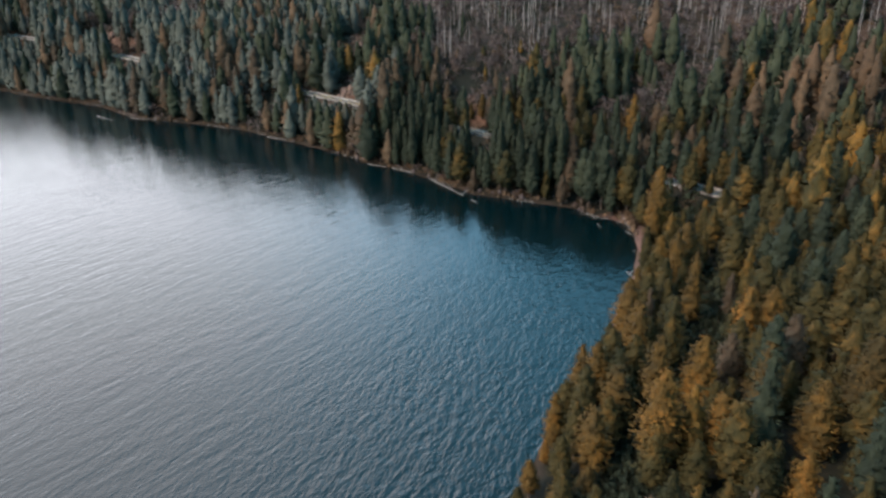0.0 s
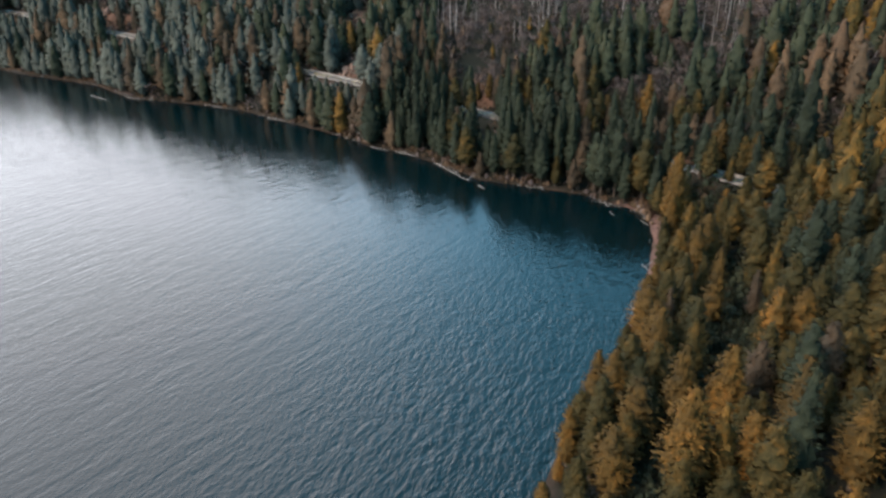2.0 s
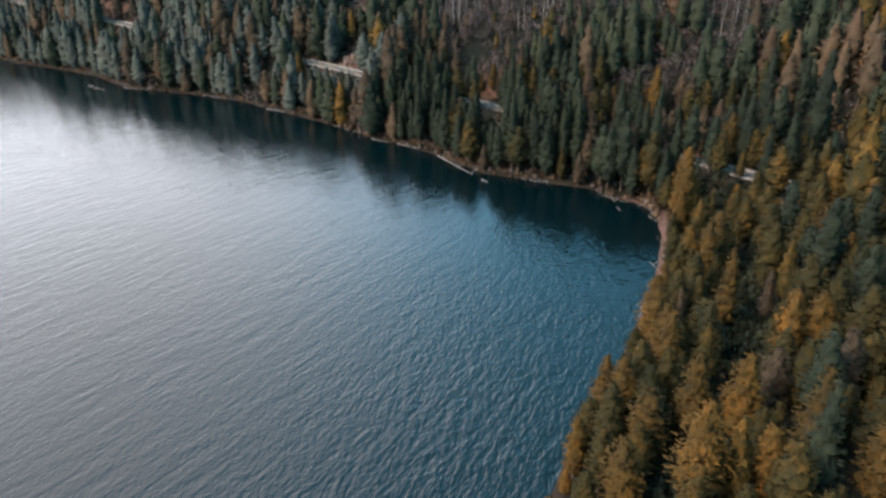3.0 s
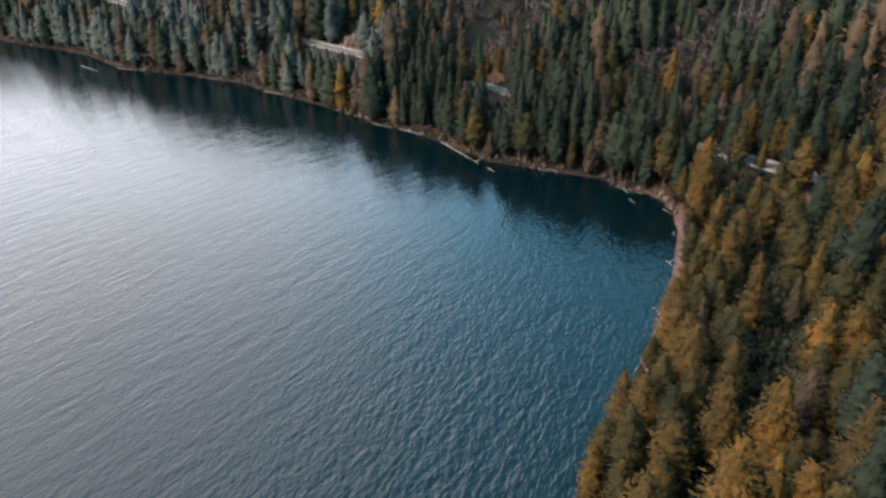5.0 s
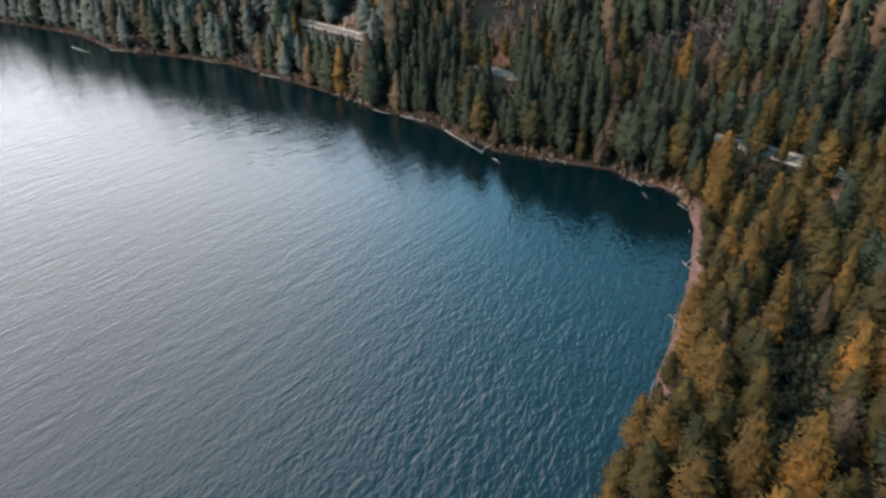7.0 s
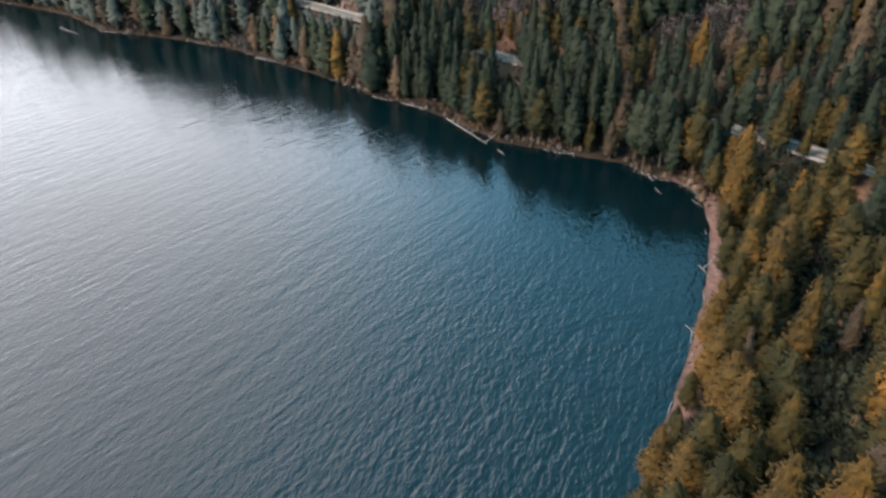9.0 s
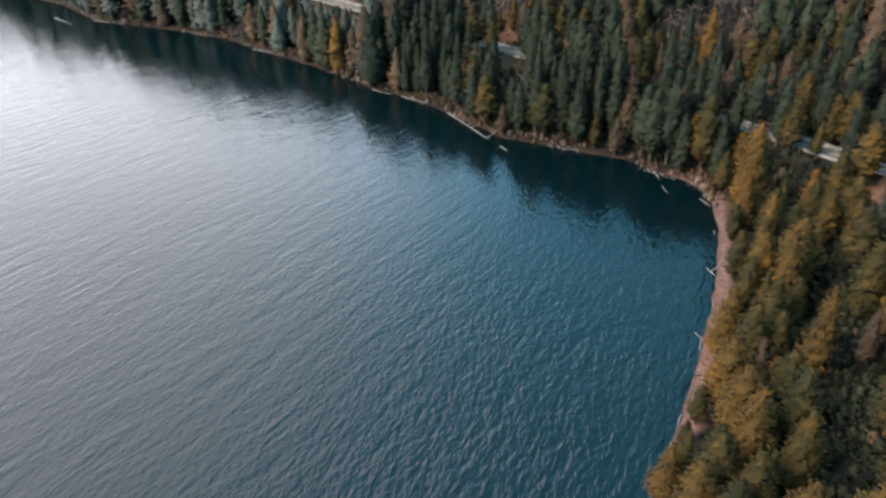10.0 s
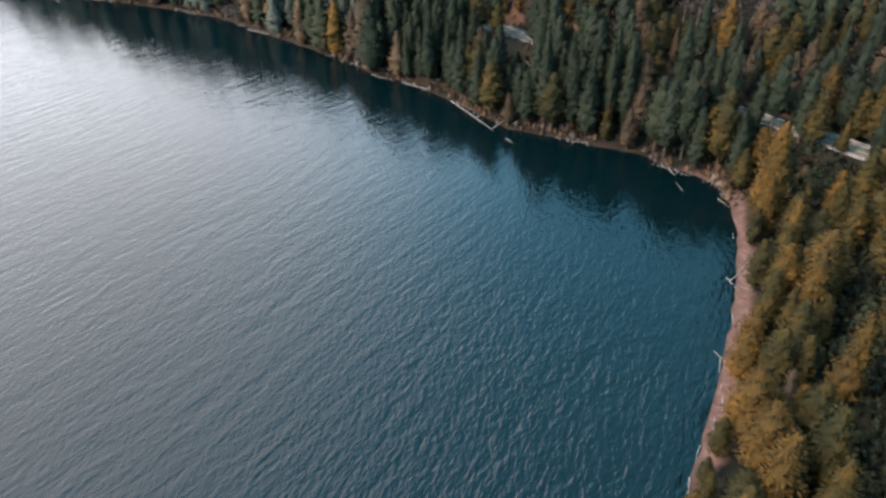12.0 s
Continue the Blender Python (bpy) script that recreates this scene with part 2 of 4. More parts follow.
# ---- the lie of the land ----
# the waterline, from far down the lake round its corner and back along the wooded shore
SHORE_FAR = [(-2600, 1300), (-1500, 1000), (-900, 770), (-560, 640), (-320, 541), (-287, 519), (-259, 503), (-224, 483), (-187, 446), (-164, 438),
             (-137, 427), (-114, 415), (-93, 397.5), (-66, 374.5), (-49, 360), (-36.5, 346), (-22, 336.5), (-3.4, 317), (13.5, 296.5), (27, 291),
             (40.6, 284), (51.5, 279.5), (58, 270), (65, 266)]
SHORE_NEAR = [(69.5, 260), (69, 248), (66.7, 234.5), (62.8, 222), (59.5, 212), (55.5, 202), (51.5, 192.5), (47.5, 183), (43.5, 174.5), (39, 165),
              (35.3, 157), (32, 151), (28.5, 145), (25, 138.5), (21.5, 131), (16, 118), (8, 100), (-8, 65), (-40, -10), (-90, -140), (-200, -500), (-500, -2600)]
SHORE = np.array(SHORE_FAR + SHORE_NEAR, float)
LAKE = np.vstack([SHORE, [(-2600, -2600)]])
# the road's centre line with its height
ROAD = np.array([(-420, 660, 34), (-300, 572, 31), (-214, 512, 27), (-150, 462, 24), (-90, 428, 21), (-45, 394, 18.5), (-12, 371, 15.5), (22, 349, 12.5),
                 (48, 318, 12.5), (72, 290, 12.5), (90, 270, 13), (104, 252, 13.5), (117, 236, 14), (128, 218, 15), (134, 196, 16), (135, 160, 16), (130, 120, 15), (120, 70, 14)], float)


def distance(px, py, line):
    """The distance to a polyline, and how far along it (in points) the foot lies."""
    best, along = np.full(px.shape, 1e9), np.zeros(px.shape)
    for i in range(len(line) - 1):
        (ax, ay), (bx, by) = line[i][:2], line[i + 1][:2]
        dx, dy = bx - ax, by - ay
        f = np.clip(((px - ax) * dx + (py - ay) * dy) / (dx * dx + dy * dy), 0, 1)
        d = np.hypot(px - ax - f * dx, py - ay - f * dy)
        nearer = d < best
        best, along = np.where(nearer, d, best), np.where(nearer, i + f, along)
    return best, along


def in_lake(px, py):
    inside = np.zeros(px.shape, bool)
    for (ax, ay), (bx, by) in zip(LAKE, np.roll(LAKE, -1, 0)):
        if ay != by:
            inside ^= ((ay > py) != (by > py)) & (px < (bx - ax) * (py - ay) / (by - ay) + ax)
    return inside


def ripple(px, py, size, seed):
    """Smooth uneven ground, about -1 to 1."""
    rng = np.random.RandomState(seed)
    total = np.zeros(px.shape)
    for _ in range(7):
        a, f, phase = rng.uniform(0, 6.28), rng.uniform(0.6, 1.8) / size, rng.uniform(0, 6.28)
        total += np.sin((px * np.cos(a) + py * np.sin(a)) * 6.28 * f + phase)
    return total / 3.2


def land(px, py):
    """Height of the ground, distance inland (minus: out on the lake), distance to the road."""
    px, py = np.asarray(px, float), np.asarray(py, float)
    d, _ = distance(px, py, SHORE)
    d = np.where(in_lake(px, py), -d, d) + 0.35 * ripple(px, py, 12, 5)
    steps = [-300, -60, -12, 0, 3, 6, 15, 30, 50, 90, 150, 260, 500, 1200, 4000]
    steep = np.interp(d, steps, [-30, -14, -2.2, -0.05, 0.6, 1.7, 6, 12.5, 19, 38, 66, 110, 175, 260, 300])
    gentle = np.interp(d, steps, [-30, -14, -2.2, -0.05, 0.7, 2.2, 8.5, 18.5, 28, 41, 53, 70, 98, 140, 180])
    gentle += np.clip((-px - 60) / 140, 0, 1) * np.interp(d, [0, 15, 30, 50, 90, 150, 260], [0, 3, 8, 8, 6, 3, 0])
    beach = np.interp(d, steps, [-30, -14, -2.2, -0.05, 0.3, 0.7, 2.2, 5.5, 10.5, 24, 51, 96, 165, 260, 300])
    z = gentle + (steep - gentle) * np.clip((px + 60) / 140, 0, 1)
    z = z + (beach - z) * np.clip((px - 20) / 40, 0, 1) * np.clip((290 - py) / 30, 0, 1)
    z += np.clip((d - 8) / 60, 0, 1) * (1.6 * ripple(px, py, 45, 6) + np.clip((d - 90) / 200, 0, 1) * 9 * ripple(px, py, 210, 7))
    r, along = distance(px, py, ROAD)
    level = np.interp(along, np.arange(len(ROAD)), ROAD[:, 2])
    blend = np.clip((r - 4.6) / 9.0, 0, 1)
    blend = blend * blend * (3 - 2 * blend)
    z = np.where(d > 0, level + (z - level) * blend, z)
    return z, d, r


def spread(low, high, step, out_low, out_high):
    """Grid lines: even in the middle, ever wider apart towards the horizon."""
    middle = list(np.arange(low, high + step, step))
    a, gap = [low], step
    while a[-1] > out_low:
        gap *= 1.22
        a.append(a[-1] - gap)
    b, gap = [middle[-1]], step
    while b[-1] < out_high:
        gap *= 1.22
        b.append(b[-1] + gap)
    return np.array(a[:0:-1] + middle + b[1:])


def quads(name, verts, faces, mats, index=None, smooth=False, normals=None, hue=None):
    """A mesh of four-sided faces from arrays, with normals and a hue for each corner where they are given."""
    mesh = bpy.data.meshes.new(name)
    faces = np.asarray(faces, np.int32)
    mesh.vertices.add(len(verts))
    mesh.vertices.foreach_set("co", np.asarray(verts, np.float32).ravel())
    mesh.loops.add(faces.size)
    mesh.loops.foreach_set("vertex_index", faces.ravel())
    mesh.polygons.add(len(faces))
    mesh.polygons.foreach_set("loop_start", np.arange(0, faces.size, 4, dtype=np.int32))
    for mat in mats:
        mesh.materials.append(mat)
    if index is not None:
        mesh.polygons.foreach_set("material_index", np.asarray(index, np.int32))
    mesh.polygons.foreach_set("use_smooth", np.full(len(faces), smooth or normals is not None))
    if normals is not None:
        mesh.attributes.new("custom_normal", "FLOAT_VECTOR", "POINT").data.foreach_set("vector", np.asarray(normals, np.float32).ravel())
    if hue is not None:
        mesh.attributes.new("hue", "FLOAT", "POINT").data.foreach_set("value", np.asarray(hue, np.float32))
    mesh.update(calc_edges=True)
    return mesh


def sheet(name, gx, gy, height, mat):
    nx, ny = len(gx), len(gy)
    px, py = np.meshgrid(gx, gy)
    k = np.arange(nx * ny).reshape(ny, nx)
    faces = np.stack([k[:-1, :-1], k[:-1, 1:], k[1:, 1:], k[1:, :-1]], -1).reshape(-1, 4)
    return quads(name, np.stack([px, py, height(px, py)], -1).reshape(-1, 3), faces, [mat], smooth=True), px.ravel(), py.ravel()


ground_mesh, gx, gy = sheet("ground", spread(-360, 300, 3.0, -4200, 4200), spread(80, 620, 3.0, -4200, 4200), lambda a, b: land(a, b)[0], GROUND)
_, inland, off_road = land(gx, gy)
OUTCROPS = [(-52, 411, 9), (-46, 418, 8), (-55, 470, 10), (-54, 456, 8), (-57, 484, 9), (-240, 552, 17), (-216, 530, 10), (-228, 528, 9), (12, 373, 5)]      # bare rocky ground: x, y, radius
bare_rock = np.zeros(gx.shape)
for ox, oy, radius in OUTCROPS:
    bare_rock = np.maximum(bare_rock, np.clip(1.6 - 1.2 * np.hypot(gx - ox, gy - oy) / radius + 0.3 * ripple(gx, gy, 7, 13), 0, 1))
bank_low = np.clip(1 - np.abs(off_road - 9) / 6.0, 0, 1) * np.clip(0.55 + 0.9 * ripple(gx, gy, 38, 11), 0, 1)
bank_low[np.hypot(gx - 90, gy - 248) < 16] = 0
burnt = np.clip((gx - 60) / 120, 0, 1) * np.clip((inland - 80) / 60, 0, 1) * np.clip(0.5 + 0.6 * ripple(gx, gy, 30, 12), 0, 1)
for key, mask in (("beach", np.clip((4.7 - inland) / 1.5, 0, 1) * np.clip((inland - 0.2) / 0.9, 0.15, 1) * np.clip((gx - 20) / 20, 0, 1) * np.clip((271 - gy) / 4, 0, 1) * np.clip((gy - 154) / 10, 0, 1)),
                  ("bank", np.maximum(np.maximum(np.maximum(bank_low, bare_rock), 0.5 * burnt), 0.25 * np.clip((2.5 - inland) / 2, 0, 1)))):
    layer = ground_mesh.attributes.new(key, "FLOAT", "POINT")
    layer.data.foreach_set("value", mask.astype(np.float32))
ground = tagged(new("ground", ground_mesh), "wooded hillside of shade-darkened brown forest floor sloping down to a lake", "ground", kind="structure")
water_mesh, _, _ = sheet("water", spread(-300, 100, 40, -4200, 800), spread(0, 500, 40, -4200, 2000), lambda a, b: 0 * a, WATER)
water = tagged(new("water", water_mesh), "wind-rippled teal lake water reflecting a bright sky", "lake", kind="structure")

# ---- trees ----
def rings(line, radii, sides):
    """Faces round a bent, tapered stem."""
    line = np.asarray(line, float)
    verts, faces = [], []
    for p, r in zip(line, radii):
        for k in range(sides):
            a = 6.2832 * k / sides
            verts.append((p[0] + r * math.cos(a), p[1] + r * math.sin(a), p[2]))
    for i in range(len(line) - 1):
        for k in range(sides):
            j = (k + 1) % sides
            faces.append((i * sides + k, i * sides + j, (i + 1) * sides + j, (i + 1) * sides + k))
    return np.array(verts), np.array(faces)


def rod(a, b, r0, r1, sides=3):
    """A tapered limb from a to b."""
    a, b = np.asarray(a, float), np.asarray(b, float)
    w = (b - a) / np.linalg.norm(b - a)
    u = np.cross(w, (0.31, 0.17, 0.93))
    u /= np.linalg.norm(u)
    v = np.cross(w, u)
    turn = [math.cos(6.2832 * k / sides) * u + math.sin(6.2832 * k / sides) * v for k in range(sides)]
    verts = [a + r0 * t for t in turn] + [b + r1 * t for t in turn]
    return np.array(verts), np.array([(k, (k + 1) % sides, sides + (k + 1) % sides, sides + k) for k in range(sides)])


def joined(pieces):
    """Several shapes as one: corners, faces and, where all have them, normals."""
    faces, n = [], 0
    for v, f, *_ in pieces:
        faces.append(f + n)
        n += len(v)
    both = (np.vstack([p[0] for p in pieces]), np.vstack(faces))
    return (*both, np.vstack([p[2] for p in pieces])) if all(len(p) > 2 for p in pieces) else both


def trunk_shape(rng, height, girth, limbs, spread_out=1.0, bare_to=0.25):
    lean = rng.uniform(-0.012, 0.012, 2)
    levels = np.linspace(-1.2, height * 0.97, 7)
    line = [(lean[0] * z + 0.05 * math.sin(z), lean[1] * z, z) for z in levels]
    pieces = [rings(line, [girth * (1.25 if i == 0 else 1) * (1 - 0.93 * i / 6) for i in range(7)], 6)]
    for _ in range(limbs):
        z = rng.uniform(bare_to, 0.92) * height
        a, reach = rng.uniform(0, 6.28), spread_out * (1.05 - z / height) * rng.uniform(0.5, 1.0)
        start = np.array((lean[0] * z, lean[1] * z, z))
        pieces.append(rod(start, start + (reach * math.cos(a), reach * math.sin(a), reach * rng.uniform(-0.2, 0.25)), 0.075, 0.02))
    return joined(pieces)


def unit(v):
    return v / (np.linalg.norm(v, axis=-1, keepdims=True) + 1e-9)


def kites_of(base, way, facing, span, wide):
    """Kite-shaped sprays of needles: from a base along a way, their upper side towards facing."""
    side = unit(np.cross(facing, way)) * (wide * span)[:, None]
    along = way * span[:, None]
    return np.stack([base - 0.25 * along, base + 0.35 * along - side, base + along, base + 0.35 * along + side], 1)


def crown_shape(rng, height, radius, whorls, arms, sides, levels, sprays, size, low=0.12, full=0.6, ragged=0.3, wide=0.2):
    """A dense crown: an uneven mass of boughs in whorls, and sprays of needles standing out from it all over.
    Gives corners, faces and soft normals."""
    def reach(f):
        return radius * np.clip(1 - f, 0, 1) ** full * np.minimum(1.0, 0.45 + 2.4 * f) + 0.14

    bulge = rng.uniform(0.78, 1.15, 7)
    boughs = []
    for k in range(whorls):
        count = arms if k < 0.7 * whorls else max(4, arms - 2)
        for j in range(count):
            a = (6.2832 * (j + rng.uniform(-0.3, 0.3)) / count + k * 2.4) % 6.2832
            boughs.append(((k + 0.5 + rng.uniform(-0.45, 0.45)) / whorls, a, rng.uniform(1 - ragged, 1.0 + 0.5 * ragged) * bulge[int(a / 6.2832 * 7) % 7]))
    boughs = np.array(boughs)
    # the mass
    f, a = np.meshgrid(np.linspace(0, 1, levels), 6.2832 * np.arange(sides) / sides, indexing="ij")
    df = f[..., None] - boughs[:, 0]
    da = (a[..., None] - boughs[:, 1] + 3.1416) % 6.2832 - 3.1416
    lumps = np.exp(-(df * whorls / np.where(df > 0, 0.75, 0.42)) ** 2 - (da * arms / 6.2832 / 0.48) ** 2)
    strong = lumps * boughs[:, 2]
    lump = strong.max(-1)
    r = reach(f) * (0.30 + 0.56 * lump + 0.11 * rng.uniform(-1, 1, f.shape))
    z = height * (low + (1 - low) * f) + 0.16 * r * lump - 0.10 * r + rng.uniform(-0.1, 0.1, f.shape)
    grid = np.stack([r * np.cos(a), r * np.sin(a), z], -1)
    grid[-1] = (0, 0, height)
    up = np.gradient(grid, axis=0)
    round_ = np.roll(grid, -1, 1) - np.roll(grid, 1, 1)
    soft = unit(np.stack([np.cos(a), np.sin(a), 0.55 + 0.3 * f], -1))
    shade = unit(0.55 * unit(np.cross(round_, up)) + 0.45 * soft)
    shade[-1] = (0, 0, 1)
    k = np.arange(levels * sides).reshape(levels, sides)
    faces = np.stack([k[:-1], np.roll(k, -1, 1)[:-1], np.roll(k, -1, 1)[1:], k[1:]], -1).reshape(-1, 4)
    # the sprays
    pick = rng.randint(len(boughs), size=sprays)
    bf, ba, bl = boughs[pick].T
    ba = ba + rng.normal(0, 0.34, sprays) * 6.2832 / arms
    bf = np.clip(bf + rng.normal(0.05, 0.34, sprays) / whorls, 0.0, 0.97)
    out = np.stack([np.cos(ba), np.sin(ba), 0.1 + 0 * ba], -1)
    far = reach(bf) * bl * rng.uniform(0.60, 1.0, sprays)
    base = out * far[:, None]
    base[:, 2] = height * (low + (1 - low) * bf) + 0.06 * far + rng.normal(0, 0.1, sprays)
    gentle = unit(np.stack([out[:, 0], out[:, 1], 0.7 + 0.3 * bf], -1))
    facing = unit(gentle + rng.normal(0, 0.28, (sprays, 3)))
    way = unit(out + rng.normal(0, 0.45, (sprays, 3)) + (0, 0, 0.35))
    span = size * rng.uniform(0.6, 1.3, sprays) * (0.65 + 0.35 * np.minimum(1, far / radius))
    kites = kites_of(base, way, facing, span, wide).reshape(-1, 3)
    verts = np.vstack([grid.reshape(-1, 3), kites])
    faces = np.vstack([faces, np.arange(len(kites)).reshape(-1, 4) + levels * sides])
    return verts, faces, np.vstack([shade.reshape(-1, 3), np.repeat(unit(0.85 * gentle + 0.15 * facing), 4, 0)])


def twig_shape(rng, height, radius, count, long=1.7):
    """A leafless round crown: forked limbs and a haze of thin upright twigs."""
    d = unit(rng.normal(0, 1, (count, 3)))
    base = np.array((0, 0, height * 0.60)) + d * (radius, radius, height * 0.36) * rng.uniform(0.35, 1.0, (count, 1))
    way = unit(d * (0.8, 0.8, 0.3) + (0, 0, 0.7) + rng.normal(0, 0.3, (count, 3)))
    soft = unit(d + (0, 0, 0.6))
    kites = kites_of(base, way, soft + rng.normal(0, 0.5, (count, 3)), long * rng.uniform(0.65, 1.4, count), 0.085).reshape(-1, 3)
    return kites, np.arange(len(kites)).reshape(-1, 4), np.repeat(soft, 4, 0)


def part(name, mesh, parent, label=""):
    ob = new(name, mesh)
    ob.parent = parent
    if label:
        tagged(ob, label)
    return ob


HEIGHT = 22.0    # of every tree as modelled; each is scaled to its own
FOLIAGE = {"gold": GOLD, "amber": AMBER, "green": GREEN, "blue": HAZED, "rust": RUST}
KINDS = {"gold": "larch", "amber": "larch", "green": "fir", "blue": "spruce", "rust": "cedar"}
WORDS = {"amber": "tall larch with bright amber autumn needles by the lake",
         "gold": "tall larch with olive-gold autumn needles in the shore wood", "green": "tall dark green fir standing in the shore wood",
         "blue": "conifer with haze-paled blue-green needles in the shore wood", "rust": "cedar with browned rusty foliage in the shore wood"}


def tree_things():
    """The model trees, one for each shape and colour: an empty at the foot, a trunk and a crown."""
    made = {}
    for shape in range(5):
        rng = np.random.RandomState(20 + shape)
        trunk = quads("trunk", *trunk_shape(rng, HEIGHT, 0.30, 14, 3.0), [BARK], smooth=False)
        radius, low, full = (3.9, 3.3, 4.3, 3.7, 3.0)[shape], (0.14, 0.1, 0.2, 0.12, 0.08)[shape], (0.60, 0.74, 0.50, 0.56, 0.68)[shape]
        crown = crown_shape(rng, HEIGHT, radius, (11, 12, 10, 11, 12)[shape], 6, 18, 30, 1050, 0.68, low=low, full=full, wide=0.19)
        for hue, mat in FOLIAGE.items():
            if hue == "blue":
                continue
            thing = tagged(new(KINDS[hue]), WORDS[hue], "tree", "trees of the shore wood")
            part("trunk", trunk, thing, "brown bark trunk")
            part("crown", quads("crown", crown[0], crown[1], [mat], normals=crown[2]), thing)
            made[shape, hue] = thing
    return made


MODELS = tree_things()
PLANTED = []      # foot x, y and crown radius of every tree that stands


def plant(x, y, top, shape, hue, turn, slim=1.0, first=set()):
    """A single tree, its foot on the ground and its tip at the height given."""
    z = float(land(np.array([x]), np.array([y]))[0][0])
    size = (top - z) / HEIGHT
    slim = min(slim, 1.12 / size if hue == "green" else 1.3 / size)      # the tallest trees are no wider than the rest
    m = Matrix.LocRotScale((x, y, z), Euler((0, 0, turn)), (size * slim, size * slim, size))
    PLANTED.append((x, y, 1.9 * size))
    if (shape, hue) in first:
        return copy_thing(MODELS[shape, hue], m)
    first.add((shape, hue))
    MODELS[shape, hue].matrix_basis = m
    return MODELS[shape, hue]


# trees that stand out in the wood along the near shore: x, y, height of the tip over the lake, shape, colour
LAKESIDE = [(44, 129.7, 26.5, 0, "amber"), (51.4, 146.4, 22.6, 3, "gold"), (47.6, 160.5, 19.4, 0, "amber"), (65.3, 173.4, 26.2, 1, "amber"), (62.2, 192, 17, 4, "gold"),
            (59.5, 195.6, 15.6, 3, "gold"), (73.4, 221.2, 19.3, 0, "gold"), (68.8, 230, 15.7, 4, "gold"), (37.6, 143.5, 20.4, 2, "gold"), (46.0, 143.5, 17.0, 1, "gold"),
            (38.3, 130, 19.9, 0, "gold"), (55.2, 156.8, 25, 3, "gold"), (75.9, 211.9, 19.7, 2, "gold"), (86.9, 221.6, 23.7, 0, "gold"), (73.6, 238, 31, 0, "amber"), (71.6, 233.5, 17.5, 1, "amber")]
INLAND = [(43.5, 103, 23.9, 0, "gold"), (45.8, 94.1, 27.3, 1, "gold"), (47.3, 124.4, 17.6, 4, "gold"), (69.9, 116.6, 29.4, 2, "gold"), (57.2, 124.5, 24.5, 4, "gold"),
          (60.2, 117.4, 31.3, 1, "amber"), (70.8, 152.4, 26.1, 3, "amber"), (84.1, 160.9, 31.7, 0, "gold"), (80.4, 166.8, 32.2, 2, "gold"), (73.1, 134.1, 28.7, 2, "rust"),
          (82.2, 145, 27.9, 1, "gold"), (71.2, 157, 25.5, 0, "gold"), (76.6, 176.8, 18.4, 1, "rust"), (85.3, 162.3, 31.1, 4, "gold"), (99.6, 207.4, 26.7, 1, "gold"),
          (88.5, 207.8, 26.6, 2, "gold"), (99.6, 169.4, 33.4, 0, "green"), (93.4, 223.7, 25.8, 2, "gold"), (81.8, 190.2, 28.5, 3, "gold"), (107.6, 265.3, 36.5, 2, "green")]
CORNER = [(42.1, 287, 18.5, 4, "gold"), (70.8, 267.6, 30.8, 2, "gold"), (77.3, 282.6, 29.7, 0, "rust"), (82, 300.7, 24.3, 0, "rust"), (91.5, 281.4, 30.9, 3, "rust"),
          (66.6, 280.3, 29, 0, "rust"), (82.5, 289.5, 29.3, 2, "rust"), (92.8, 267.5, 32.2, 1, "gold"), (42.8, 290.7, 30.6, 1, "green"), (49.4, 303.3, 37.9, 0, "green"),
          (28.1, 318.4, 33.6, 3, "green"), (127.3, 285.7, 48.7, 0, "green"), (122.2, 259.8, 47.5, 2, "green"), (43.3, 326.7, 38.5, 1, "gold"), (-11.3, 336.5, 28.7, 0, "green")]
rng = np.random.RandomState(3)
for x, y, top, shape, hue in LAKESIDE + INLAND + CORNER:
    plant(x, y, top, shape, hue, rng.uniform(0, 6.28), rng.uniform(1.2, 1.45))


def scatter(rng, count, box, spacing, keep):
    """Feet of trees, no two nearer than the spacing at their place. keep gives each place its spacing, or nothing."""
    cell, grid, out = 8.0, {}, []
    for x, y, r in PLANTED:
        grid.setdefault((int(x // cell), int(y // cell)), []).append((x, y, r * 1.2))
    px, py = rng.uniform(box[0], box[1], count), rng.uniform(box[2], box[3], count)
    z, d, r = land(px, py)
    gap = keep(px, py, z, d, r)
    for x, y, h, s, g in zip(px, py, z, d, gap):
        if g <= 0:
            continue
        i, j = int(x // cell), int(y // cell)
        if all((x - a) ** 2 + (y - b) ** 2 > max(g, c) ** 2 for m in (i - 1, i, i + 1) for n in (j - 1, j, j + 1) for a, b, c in grid.get((m, n), ())):
            grid.setdefault((i, j), []).append((x, y, 0))
            out.append((x, y, h, s))
    return out


GLADE = np.array([(82, 205), (77, 190), (71, 174), (63, 159), (55, 145), (45, 130), (35, 114), (28, 98)], float)      # a treeless lane behind the shore trees


def clear_of(px, py, d, r):
    """Where no tree can stand: the lane, the road, the beach, bare rock."""
    track, _ = distance(px, py, GLADE)
    lakeside = (px > 15) & (py < 268)
    beach = np.where(lakeside, np.where(py > 164, 3.5, 2.0), 1.2)
    hollow = (np.hypot(px - 91, py - 246) < 8) | (np.hypot(px - 82, py - 246) < 7)      # a dark hollow below the road
    hollow |= np.hypot((px - 14) / 7, (py - 382) / 17) < 1      # a bare bank above the road
    out = (track < np.interp(py, [100, 135, 150, 195, 206], [4.6, 6.0, 8.0, 8.0, 4.6])) | hollow | (r < 4.7) | (d < beach)
    for ox, oy, radius in OUTCROPS:
        out |= np.hypot(px - ox, py - oy) < radius
    return out


